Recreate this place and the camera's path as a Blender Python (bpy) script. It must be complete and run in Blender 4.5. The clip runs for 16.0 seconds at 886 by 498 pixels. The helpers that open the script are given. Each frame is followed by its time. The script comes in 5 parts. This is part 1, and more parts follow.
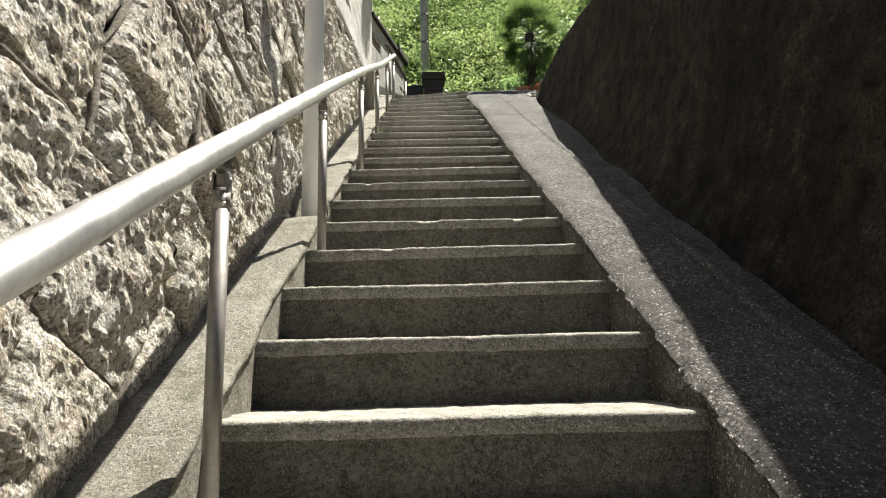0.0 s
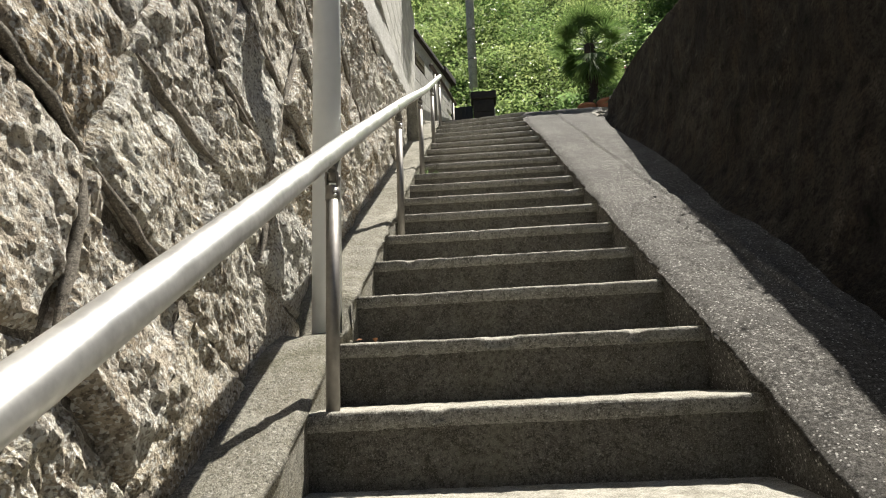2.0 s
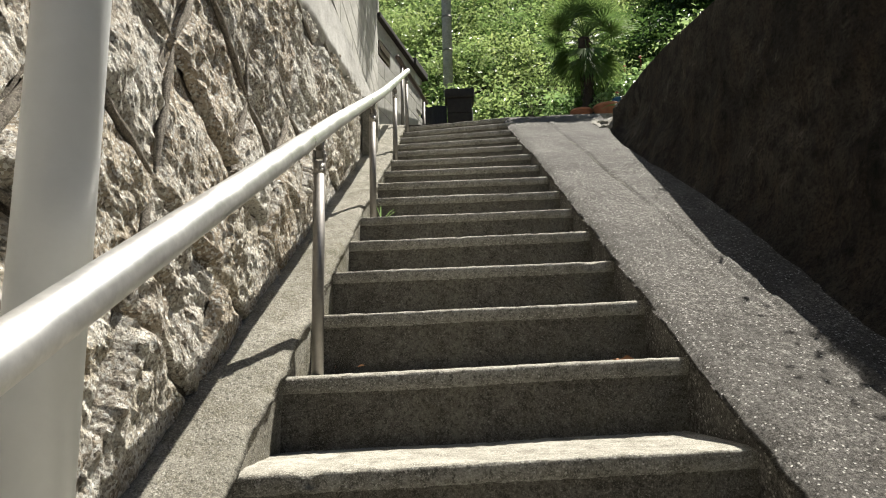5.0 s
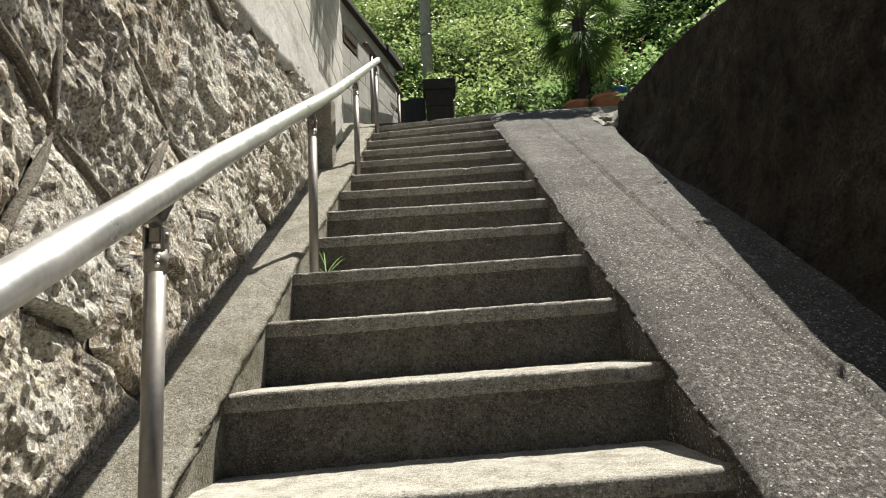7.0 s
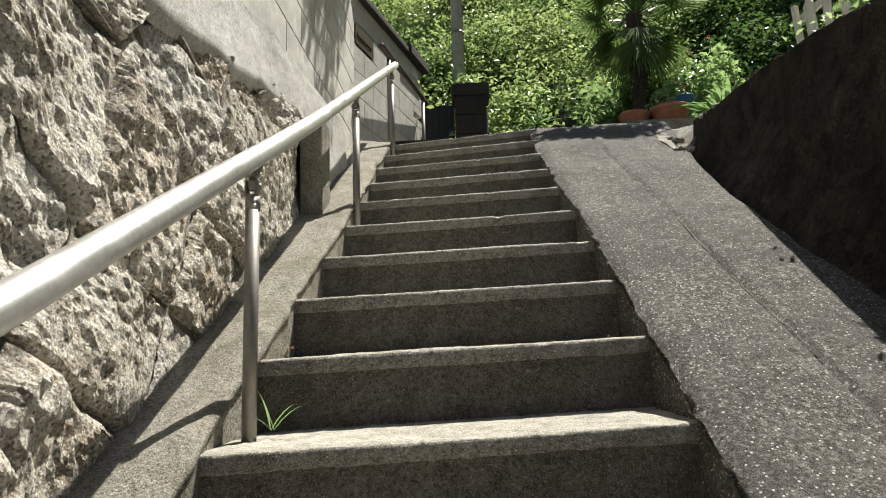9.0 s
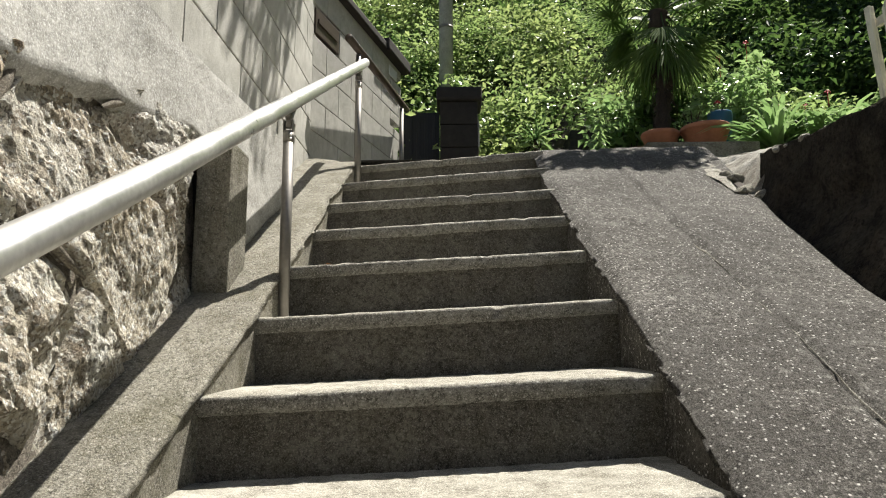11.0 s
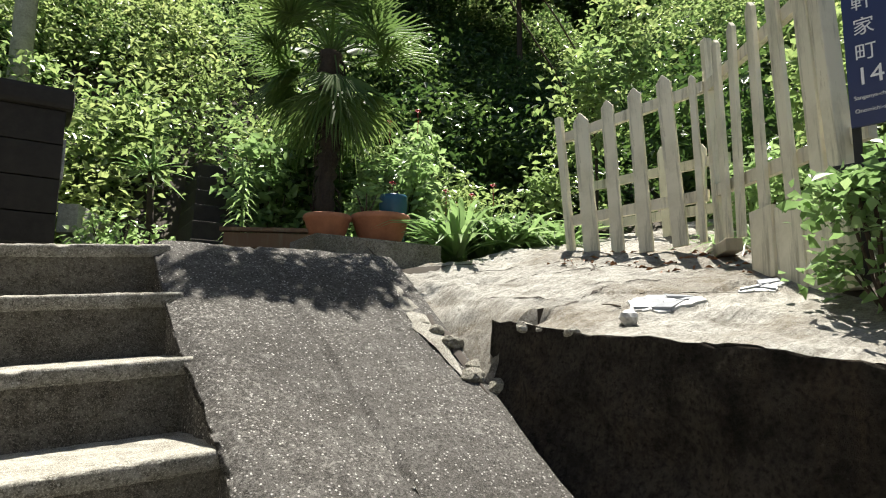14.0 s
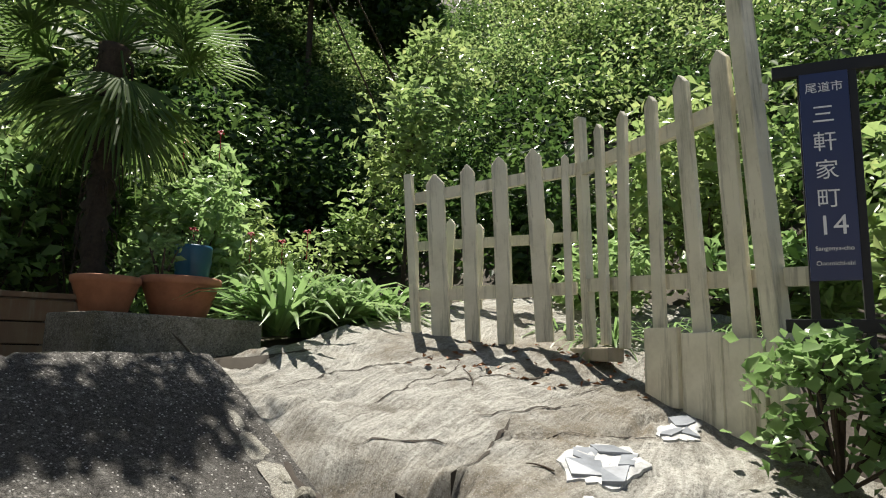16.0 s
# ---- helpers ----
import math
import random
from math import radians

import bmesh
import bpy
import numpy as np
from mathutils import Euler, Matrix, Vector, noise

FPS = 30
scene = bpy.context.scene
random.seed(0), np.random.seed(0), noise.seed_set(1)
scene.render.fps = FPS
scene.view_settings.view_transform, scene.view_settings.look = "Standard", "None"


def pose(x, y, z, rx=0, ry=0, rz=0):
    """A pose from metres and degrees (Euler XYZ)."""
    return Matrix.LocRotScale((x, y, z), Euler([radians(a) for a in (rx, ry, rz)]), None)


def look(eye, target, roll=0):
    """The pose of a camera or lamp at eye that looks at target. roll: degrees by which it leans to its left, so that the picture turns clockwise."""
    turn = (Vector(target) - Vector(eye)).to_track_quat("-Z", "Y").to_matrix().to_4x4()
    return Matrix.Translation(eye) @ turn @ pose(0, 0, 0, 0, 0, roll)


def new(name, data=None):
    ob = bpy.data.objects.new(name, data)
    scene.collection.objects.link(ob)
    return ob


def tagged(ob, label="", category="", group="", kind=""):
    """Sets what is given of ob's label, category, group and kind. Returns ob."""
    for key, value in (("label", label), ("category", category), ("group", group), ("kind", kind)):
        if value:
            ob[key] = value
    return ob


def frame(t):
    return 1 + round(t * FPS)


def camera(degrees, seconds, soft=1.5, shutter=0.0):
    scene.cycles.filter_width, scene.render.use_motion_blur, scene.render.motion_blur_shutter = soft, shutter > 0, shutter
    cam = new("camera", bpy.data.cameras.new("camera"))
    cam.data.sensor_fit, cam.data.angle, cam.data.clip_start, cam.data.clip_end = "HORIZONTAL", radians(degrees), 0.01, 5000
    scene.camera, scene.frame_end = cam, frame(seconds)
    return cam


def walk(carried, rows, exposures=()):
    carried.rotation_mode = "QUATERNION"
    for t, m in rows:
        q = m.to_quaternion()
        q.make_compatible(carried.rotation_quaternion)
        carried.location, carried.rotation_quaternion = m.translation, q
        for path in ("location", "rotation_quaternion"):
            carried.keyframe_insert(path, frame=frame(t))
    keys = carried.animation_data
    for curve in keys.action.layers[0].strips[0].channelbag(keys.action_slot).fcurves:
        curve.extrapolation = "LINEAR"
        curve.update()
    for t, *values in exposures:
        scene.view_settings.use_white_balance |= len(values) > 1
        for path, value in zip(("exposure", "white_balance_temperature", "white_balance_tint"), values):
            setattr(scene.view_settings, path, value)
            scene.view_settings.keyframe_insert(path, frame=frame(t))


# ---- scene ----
cam = camera(67.0, 16.0, soft=1.1)
PATH = [
    (0, (-0.035, -1.56, 0.101), (0.01, 0.408, 0.459), -1.2),
    (0.5, (-0.051, -1.287, 0.288), (-0.077, 0.677, 0.663), -1.8),
    (1, (-0.02, -1.039, 0.371), (-0.1, 0.917, 0.783), -1.9),
    (1.5, (-0.044, -0.816, 0.498), (-0.191, 1.145, 0.864), -1.7),
    (2, (-0.08, -0.587, 0.649), (-0.186, 1.369, 1.052), -2.1),
    (2.5, (-0.052, -0.39, 0.744), (-0.107, 1.564, 1.166), -2.4),
    (3, (-0.039, -0.164, 0.896), (-0.135, 1.788, 1.32), -2.1),
    (3.5, (-0.058, 0.09, 0.999), (-0.17, 2.042, 1.419), -1.9),
    (4, (-0.045, 0.305, 1.117), (-0.061, 2.264, 1.519), -2.1),
    (4.5, (-0.028, 0.532, 1.27), (-0.02, 2.494, 1.66), -1.9),
    (5, (-0.068, 0.764, 1.379), (-0.09, 2.729, 1.749), -1.4),
    (5.2, (-0.067, 0.846, 1.447), (-0.044, 2.811, 1.819), -1.5),
    (7.3, (0.054, 1.799, 1.926), (0.065, 3.773, 2.25), -2.7),
    (7.5, (0.075, 1.898, 1.99), (0.069, 3.869, 2.326), -2.3),
    (8, (0.074, 2.128, 2.114), (-0.011, 4.104, 2.407), -1.5),
    (8.5, (0.061, 2.374, 2.28), (-0.051, 4.35, 2.566), -1.7),
    (9, (0.089, 2.6, 2.377), (-0.003, 4.573, 2.689), -1.6),
    (9.2, (0.097, 2.681, 2.437), (0.001, 4.657, 2.736), -1.4),
    (11.3, (0.076, 3.782, 2.963), (0.065, 5.758, 3.27), 0.5),
    (11.5, (0.059, 3.858, 3.032), (0.138, 5.833, 3.341), 0.4),
    (12, (0.066, 4.047, 3.143), (0.359, 6.001, 3.455), -0.1),
    (12.5, (0.107, 4.226, 3.298), (0.567, 6.145, 3.623), 0.1),
    (13, (0.103, 4.399, 3.394), (0.801, 6.246, 3.709), 0.5),
    (13.5, (0.091, 4.569, 3.543), (1.013, 6.316, 3.853), 0.0),
    (14, (0.134, 4.822, 3.656), (1.189, 6.494, 3.953), 0.5),
    (14.5, (0.139, 4.994, 3.759), (1.247, 6.634, 4.051), 1.5),
    (15, (0.116, 5.184, 3.873), (1.403, 6.691, 4.144), 1.6),
    (15.5, (0.124, 5.332, 3.96), (1.575, 6.678, 4.244), 1.6),
    (16, (0.142, 5.535, 4.09), (1.742, 6.694, 4.402), 1.3),
]
walk(cam, [(t, look(eye, target, roll)) for t, eye, target, roll in PATH],
     exposures=[(0, 1.38), (1.5, 1.12), (2.5, 1.06), (5, 1.12), (8.5, 1.02), (9.2, 1.02), (12, 1.12), (13.3, 1.38), (14, 1.4), (15, 1.22), (16, 1.04)])

# ---- light ----
SUN = Vector((0.30, 0.36, 1.0)).normalized()
world = bpy.data.worlds.new("world")
scene.world = world
world.use_nodes = True
sky = world.node_tree.nodes.new("ShaderNodeTexSky")
sky.sky_type, sky.sun_disc = "NISHITA", False
sky.sun_elevation = math.asin(SUN.z)
sky.sun_rotation = math.atan2(SUN.x, SUN.y)
world.node_tree.links.new(sky.outputs[0], world.node_tree.nodes["Background"].inputs[0])
world.node_tree.nodes["Background"].inputs[1].default_value = 0.044
sun = new("sun", bpy.data.lights.new("sun", "SUN"))
sun.data.energy, sun.data.angle, sun.data.color = 5.0, radians(0.5), (1.0, 0.95, 0.86)
sun.matrix_world = look(SUN * 40, (0, 0, 0))


# ---- materials ----
def node(nt, kind, inputs=None, operation="", data_type="", blend_type=""):
    n = nt.nodes.new("ShaderNode" + kind)
    if data_type:
        n.data_type, n.blend_type = data_type, blend_type
    if operation:
        n.operation = operation
    for k, v in (inputs or {}).items():
        if isinstance(v, bpy.types.NodeSocket):
            nt.links.new(v, n.inputs[k])
        else:
            n.inputs[k].default_value = v
    return n


def ramp_node(nt, fac, stops):
    r = node(nt, "ValToRGB", {0: fac})
    el = r.color_ramp.elements
    while len(el) < len(stops):
        el.new(0.5)
    for e, (p, c) in zip(el, stops):
        e.position = p
        e.color = (*c, 1) if len(c) == 3 else c
    return r.outputs[0]


def mix_color(nt, fac, a, b, blend="MIX"):
    m = node(nt, "Mix", {0: fac}, data_type="RGBA", blend_type=blend)
    for i, v in ((6, a), (7, b)):
        if isinstance(v, bpy.types.NodeSocket):
            nt.links.new(v, m.inputs[i])
        else:
            m.inputs[i].default_value = (*v, 1)
    return m.outputs[2]


def start(name, rough=0.8, metal=0.0, spec=0.5):
    m = bpy.data.materials.new(name)
    m.use_nodes = True
    nt = m.node_tree
    b = nt.nodes["Principled BSDF"]
    b.inputs["Roughness"].default_value, b.inputs["Metallic"].default_value = rough, metal
    b.inputs["Specular IOR Level"].default_value = spec
    return m, nt, b


def noise_tex(nt, co, scale, detail=6, rough=0.6, kind="Fac"):
    return node(nt, "TexNoise", {"Vector": co, "Scale": scale, "Detail": detail, "Roughness": rough}).outputs[kind]


def set_bump(nt, b, parts):
    last = None
    for height, strength, dist in parts:
        n = node(nt, "Bump", {"Height": height, "Strength": strength, "Distance": dist})
        if last:
            nt.links.new(last, n.inputs["Normal"])
        last = n.outputs[0]
    nt.links.new(last, b.inputs["Normal"])


def concrete(name, base, dark, speck=0.0, stain=(0.1, 0.09, 0.07), grain=90, bump=0.5, moss=0.0, pit=0.75, wear=0.0, lichen=0.0):
    """Cast concrete: clouds, stains, aggregate specks, dark pits, fine grain."""
    m, nt, b = start(name, 0.92, spec=0.2)
    co = node(nt, "TexCoord").outputs["Object"]
    big, mid = noise_tex(nt, co, 1.9, 9, 0.68), noise_tex(nt, co, 11, 9, 0.72)
    fine, tiny = noise_tex(nt, co, grain, 5, 0.75), noise_tex(nt, co, grain * 3.2, 3, 0.7)
    col = mix_color(nt, ramp_node(nt, big, [(0.38, (0, 0, 0)), (0.62, (1, 1, 1))]), dark, base)
    col = mix_color(nt, ramp_node(nt, mid, [(0.36, (0.8,) * 3), (0.56, (0, 0, 0))]), col, stain)
    col = mix_color(nt, ramp_node(nt, fine, [(0.40, (pit,) * 3), (0.54, (0, 0, 0))]), col, tuple(c * 0.32 for c in dark))
    col = mix_color(nt, ramp_node(nt, tiny, [(0.5, (0, 0, 0)), (0.68, (0.7,) * 3)]), col, tuple(min(0.8, c * 1.75) for c in base))
    if wear:
        rub = noise_tex(nt, co, 75, 8, 0.8)
        where = noise_tex(nt, co, 2.6, 5, 0.6)
        f = node(nt, "Math", {0: ramp_node(nt, rub, [(0.5, (0, 0, 0)), (0.62, (1, 1, 1))]), 1: ramp_node(nt, where, [(0.42, (0.12,) * 3), (0.62, (wear,) * 3)])}, operation="MULTIPLY").outputs[0]
        col = mix_color(nt, f, col, (0.46, 0.44, 0.40))
    if speck:
        v = node(nt, "TexVoronoi", {"Vector": co, "Scale": 130, "Randomness": 1.0})
        w = node(nt, "TexWhiteNoise", {"Vector": v.outputs["Position"]}).outputs["Value"]
        near = ramp_node(nt, v.outputs["Distance"], [(0.25, (1, 1, 1)), (0.42, (0, 0, 0))])
        some = ramp_node(nt, w, [(0.72, (0, 0, 0)), (0.97, (1, 1, 1))])
        f = node(nt, "Math", {0: near, 1: some}, operation="MULTIPLY")
        f = node(nt, "Math", {0: f.outputs[0], 1: speck}, operation="MULTIPLY").outputs[0]
        col = mix_color(nt, f, col, (0.66, 0.64, 0.6))
        dark_some = ramp_node(nt, w, [(0.03, (speck * 0.8,) * 3), (0.3, (0, 0, 0))])
        col = mix_color(nt, node(nt, "Math", {0: near, 1: dark_some}, operation="MULTIPLY").outputs[0], col, (0.04, 0.037, 0.033))
    if lichen:
        warp = node(nt, "VectorMath", {0: co, 1: node(nt, "VectorMath", {0: noise_tex(nt, co, 30, 4, 0.7, "Color"), 1: (0.05, 0.05, 0.05)}, operation="MULTIPLY").outputs[0]}, operation="ADD").outputs[0]
        v = node(nt, "TexVoronoi", {"Vector": warp, "Scale": 21, "Randomness": 1.0})
        w = node(nt, "TexWhiteNoise", {"Vector": v.outputs["Position"]}).outputs["Value"]
        spot = ramp_node(nt, v.outputs["Distance"], [(0.12, (1, 1, 1)), (0.36, (0, 0, 0))])
        some = ramp_node(nt, w, [(0.7, (0, 0, 0)), (0.95, (lichen,) * 3)])
        worn = ramp_node(nt, tiny, [(0.4, (0.25,) * 3), (0.6, (1, 1, 1))])
        f = node(nt, "Math", {0: spot, 1: some}, operation="MULTIPLY").outputs[0]
        f = node(nt, "Math", {0: f, 1: worn}, operation="MULTIPLY").outputs[0]
        col = mix_color(nt, f, col, (0.50, 0.49, 0.45))
    if moss:
        pat = ramp_node(nt, noise_tex(nt, co, 3.1, 8, 0.75), [(0.5, (0, 0, 0)), (0.68, (moss,) * 3)])
        col = mix_color(nt, pat, col, (0.085, 0.08, 0.04))
    nt.links.new(col, b.inputs["Base Color"])
    set_bump(nt, b, [(mid, bump, 0.014), (fine, bump, 0.007), (tiny, bump * 0.6, 0.003)])
    return m


def old_render(name):
    """Grimy rough-cast, its tones deepened for shade: black growth, brown runs, pale scabs where it has flaked, coarse
    relief.
    """
    m, nt, b = start(name, 0.95, spec=0.15)
    co = node(nt, "TexCoord").outputs["Object"]
    runs = node(nt, "Mapping", {"Vector": co, "Scale": (5, 5, 0.9)}).outputs[0]
    big, run = noise_tex(nt, co, 1.3, 9, 0.7), noise_tex(nt, runs, 1.6, 8, 0.72)
    mid, fine = noise_tex(nt, co, 9, 10, 0.75), noise_tex(nt, co, 70, 6, 0.75)
    # Near-black base tones carry the wall's shade besides its grime.
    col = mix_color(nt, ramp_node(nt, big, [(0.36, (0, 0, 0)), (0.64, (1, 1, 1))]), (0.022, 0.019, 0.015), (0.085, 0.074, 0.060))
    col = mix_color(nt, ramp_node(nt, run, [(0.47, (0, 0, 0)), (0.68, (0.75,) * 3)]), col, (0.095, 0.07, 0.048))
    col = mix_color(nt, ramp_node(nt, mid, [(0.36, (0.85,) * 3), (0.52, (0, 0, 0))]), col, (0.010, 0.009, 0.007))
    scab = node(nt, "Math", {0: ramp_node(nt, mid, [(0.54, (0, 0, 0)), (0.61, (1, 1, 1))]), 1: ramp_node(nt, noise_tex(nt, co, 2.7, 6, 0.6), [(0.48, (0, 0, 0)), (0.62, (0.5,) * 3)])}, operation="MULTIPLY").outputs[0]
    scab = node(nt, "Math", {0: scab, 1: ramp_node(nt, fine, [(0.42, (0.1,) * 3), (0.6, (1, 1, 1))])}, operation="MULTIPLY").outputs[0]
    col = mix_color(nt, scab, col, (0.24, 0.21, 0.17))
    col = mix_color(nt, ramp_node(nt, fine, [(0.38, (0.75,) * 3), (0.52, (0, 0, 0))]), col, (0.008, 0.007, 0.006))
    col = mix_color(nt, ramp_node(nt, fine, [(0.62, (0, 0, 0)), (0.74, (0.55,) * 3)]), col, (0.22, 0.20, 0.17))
    nt.links.new(col, b.inputs["Base Color"])
    set_bump(nt, b, [(mid, 1.0, 0.05), (fine, 1.0, 0.012)])
    return m


def rock(name, tones, vein=(0.03, 0.025, 0.02), scale=1.0, bump=0.9):
    """Split granite: tone of each stone, rust, pits and crystals."""
    m, nt, b = start(name, 0.85, spec=0.3)
    co = node(nt, "TexCoord").outputs["Object"]
    rnd = node(nt, "ObjectInfo").outputs["Random"]
    off = node(nt, "CombineXYZ", {0: rnd, 1: rnd, 2: rnd}).outputs[0]
    off = node(nt, "VectorMath", {0: off, 1: (37.0, 11.0, 23.0)}, operation="MULTIPLY").outputs[0]
    co = node(nt, "VectorMath", {0: co, 1: off}, operation="ADD").outputs[0]
    big = noise_tex(nt, co, 3.2 * scale, 8, 0.7)
    mid, fine = noise_tex(nt, co, 16 * scale, 9, 0.72), noise_tex(nt, co, 95 * scale, 4, 0.7)
    body = ramp_node(nt, rnd, [(i / max(1, len(tones) - 1), c) for i, c in enumerate(tones)])
    rust = ramp_node(nt, big, [(0.42, (0, 0, 0)), (0.66, (0.75,) * 3)])
    col = mix_color(nt, rust, body, (0.30, 0.225, 0.14))
    pale = ramp_node(nt, noise_tex(nt, co, 5.3 * scale, 8, 0.75), [(0.48, (0, 0, 0)), (0.66, (0.85,) * 3)])
    col = mix_color(nt, pale, col, (0.66, 0.645, 0.59))
    col = mix_color(nt, ramp_node(nt, mid, [(0.37, (0.75,) * 3), (0.47, (0, 0, 0))]), col, (0.17, 0.125, 0.08))
    grain = node(nt, "TexVoronoi", {"Vector": co, "Scale": 150 * scale, "Randomness": 1.0})
    tone = node(nt, "TexWhiteNoise", {"Vector": grain.outputs["Position"]}).outputs["Value"]
    col = mix_color(nt, ramp_node(nt, tone, [(0.06, (0.65,) * 3), (0.18, (0, 0, 0))]), col, (0.13, 0.11, 0.088))
    col = mix_color(nt, ramp_node(nt, tone, [(0.66, (0, 0, 0)), (0.86, (0.85,) * 3)]), col, (0.80, 0.79, 0.74))
    col = mix_color(nt, ramp_node(nt, fine, [(0.35, (0.7,) * 3), (0.47, (0, 0, 0))]), col, vein)
    cleft = node(nt, "Mapping", {"Vector": co, "Rotation": (radians(38), 0, 0), "Scale": (1, 1, 0.22)}).outputs[0]
    cleft = noise_tex(nt, cleft, 22 * scale, 5, 0.6)
    col = mix_color(nt, ramp_node(nt, cleft, [(0.27, (0.8,) * 3), (0.34, (0, 0, 0))]), col, (0.09, 0.066, 0.045))
    nt.links.new(col, b.inputs["Base Color"])
    rid = node(nt, "TexNoise", {"Vector": co, "Scale": 30 * scale, "Detail": 6, "Roughness": 0.65}).outputs["Fac"]
    set_bump(nt, b, [(cleft, bump * 0.3, 0.012), (mid, bump * 0.8, 0.022), (rid, bump * 0.9, 0.016), (fine, bump, 0.012)])
    return m


def metal(name, color, rough, metallic=1.0, streak=60):
    m, nt, b = start(name, rough, metallic)
    co = node(nt, "TexCoord").outputs["Object"]
    n = noise_tex(nt, co, streak, 5, 0.6)
    col = mix_color(nt, ramp_node(nt, n, [(0.35, (0, 0, 0)), (0.7, (1, 1, 1))]), tuple(c * 0.82 for c in color), color)
    nt.links.new(col, b.inputs["Base Color"])
    nt.links.new(ramp_node(nt, noise_tex(nt, co, 7, 5), [(0.3, (rough * 0.8,) * 3), (0.7, (min(1, rough * 1.3),) * 3)]), b.inputs["Roughness"])
    set_bump(nt, b, [(n, 0.05, 0.001)])
    return m


def painted_wood(name, paint, bare, wear=0.5):
    m, nt, b = start(name, 0.75, spec=0.3)
    co = node(nt, "TexCoord").outputs["Object"]
    st = node(nt, "Mapping", {"Vector": co, "Scale": (30, 30, 2.2)}).outputs[0]
    grain, patch = noise_tex(nt, st, 3, 8, 0.7), noise_tex(nt, co, 6, 7, 0.7)
    mask = node(nt, "Math", {0: grain, 1: patch}, operation="MULTIPLY").outputs[0]
    col = mix_color(nt, ramp_node(nt, mask, [(0.30 + 0.12 * (1 - wear), (0, 0, 0)), (0.40 + 0.14 * (1 - wear), (1, 1, 1))]), paint, bare)
    dirt = ramp_node(nt, noise_tex(nt, co, 2.3, 6, 0.7), [(0.45, (0, 0, 0)), (0.75, (0.6,) * 3)])
    col = mix_color(nt, dirt, col, (0.24, 0.21, 0.12))
    drip = node(nt, "Mapping", {"Vector": co, "Scale": (14, 14, 1.1)}).outputs[0]
    col = mix_color(nt, ramp_node(nt, noise_tex(nt, drip, 2.2, 6, 0.7), [(0.52, (0, 0, 0)), (0.68, (0.7,) * 3)]), col, (0.20, 0.185, 0.125))
    nt.links.new(col, b.inputs["Base Color"])
    set_bump(nt, b, [(grain, 0.35, 0.004)])
    return m


def leafy(name, low, high, tip, rough=0.42):
    """Leaves: colour varies from leaf to leaf, light comes through."""
    m, nt, b = start(name, rough, spec=0.45)
    r = node(nt, "NewGeometry").outputs["Random Per Island"]
    co = node(nt, "TexCoord").outputs["Object"]
    patch = noise_tex(nt, co, 0.9, 4, 0.6)
    col = ramp_node(nt, r, [(0.0, low), (0.55, high), (0.93, high), (1.0, tip)])
    col = mix_color(nt, ramp_node(nt, patch, [(0.4, (0, 0, 0)), (0.65, (0.6,) * 3)]), col, tip)
    nt.links.new(col, b.inputs["Base Color"])
    t = node(nt, "BsdfTranslucent", {"Color": col})
    out = nt.nodes["Material Output"]
    mx = node(nt, "MixShader", {0: 0.52, 1: b.outputs[0], 2: t.outputs[0]})
    nt.links.new(mx.outputs[0], out.inputs[0])
    return m


def apron(name):
    """Hand-trowelled cement: curved brush strokes, pale skim, brown dirt lying in worn parts."""
    m, nt, b = start(name, 0.9, spec=0.25)
    co = node(nt, "TexCoord").outputs["Object"]
    bent = node(nt, "VectorMath", {0: co, 1: node(nt, "VectorMath", {0: noise_tex(nt, co, 0.9, 2, 0.5, "Color"), 1: (0.9, 0.9, 0.0)}, operation="MULTIPLY").outputs[0]}, operation="ADD").outputs[0]
    strokes = node(nt, "Mapping", {"Vector": bent, "Rotation": (0, 0, radians(28)), "Scale": (4, 46, 4)}).outputs[0]
    brush = noise_tex(nt, strokes, 1.4, 5, 0.65)
    big, mid = noise_tex(nt, co, 1.6, 8, 0.65), noise_tex(nt, co, 8, 9, 0.72)
    fine, tiny = noise_tex(nt, co, 90, 5, 0.75), noise_tex(nt, co, 260, 3, 0.7)
    col = mix_color(nt, ramp_node(nt, brush, [(0.36, (0, 0, 0)), (0.62, (1, 1, 1))]), (0.235, 0.225, 0.195), (0.43, 0.42, 0.375))
    dirt = node(nt, "Math", {0: ramp_node(nt, big, [(0.47, (0, 0, 0)), (0.58, (1, 1, 1))]), 1: ramp_node(nt, mid, [(0.40, (0.35,) * 3), (0.56, (0.95,) * 3)])}, operation="MULTIPLY").outputs[0]
    col = mix_color(nt, dirt, col, (0.15, 0.125, 0.088))
    col = mix_color(nt, ramp_node(nt, mid, [(0.34, (0.8,) * 3), (0.47, (0, 0, 0))]), col, (0.115, 0.10, 0.075))
    col = mix_color(nt, ramp_node(nt, fine, [(0.38, (0.6,) * 3), (0.52, (0, 0, 0))]), col, (0.08, 0.07, 0.055))
    col = mix_color(nt, ramp_node(nt, tiny, [(0.55, (0, 0, 0)), (0.7, (0.6,) * 3)]), col, (0.55, 0.54, 0.50))
    nt.links.new(col, b.inputs["Base Color"])
    set_bump(nt, b, [(brush, 0.9, 0.012), (mid, 0.8, 0.02), (fine, 0.7, 0.007), (tiny, 0.4, 0.003)])
    return m


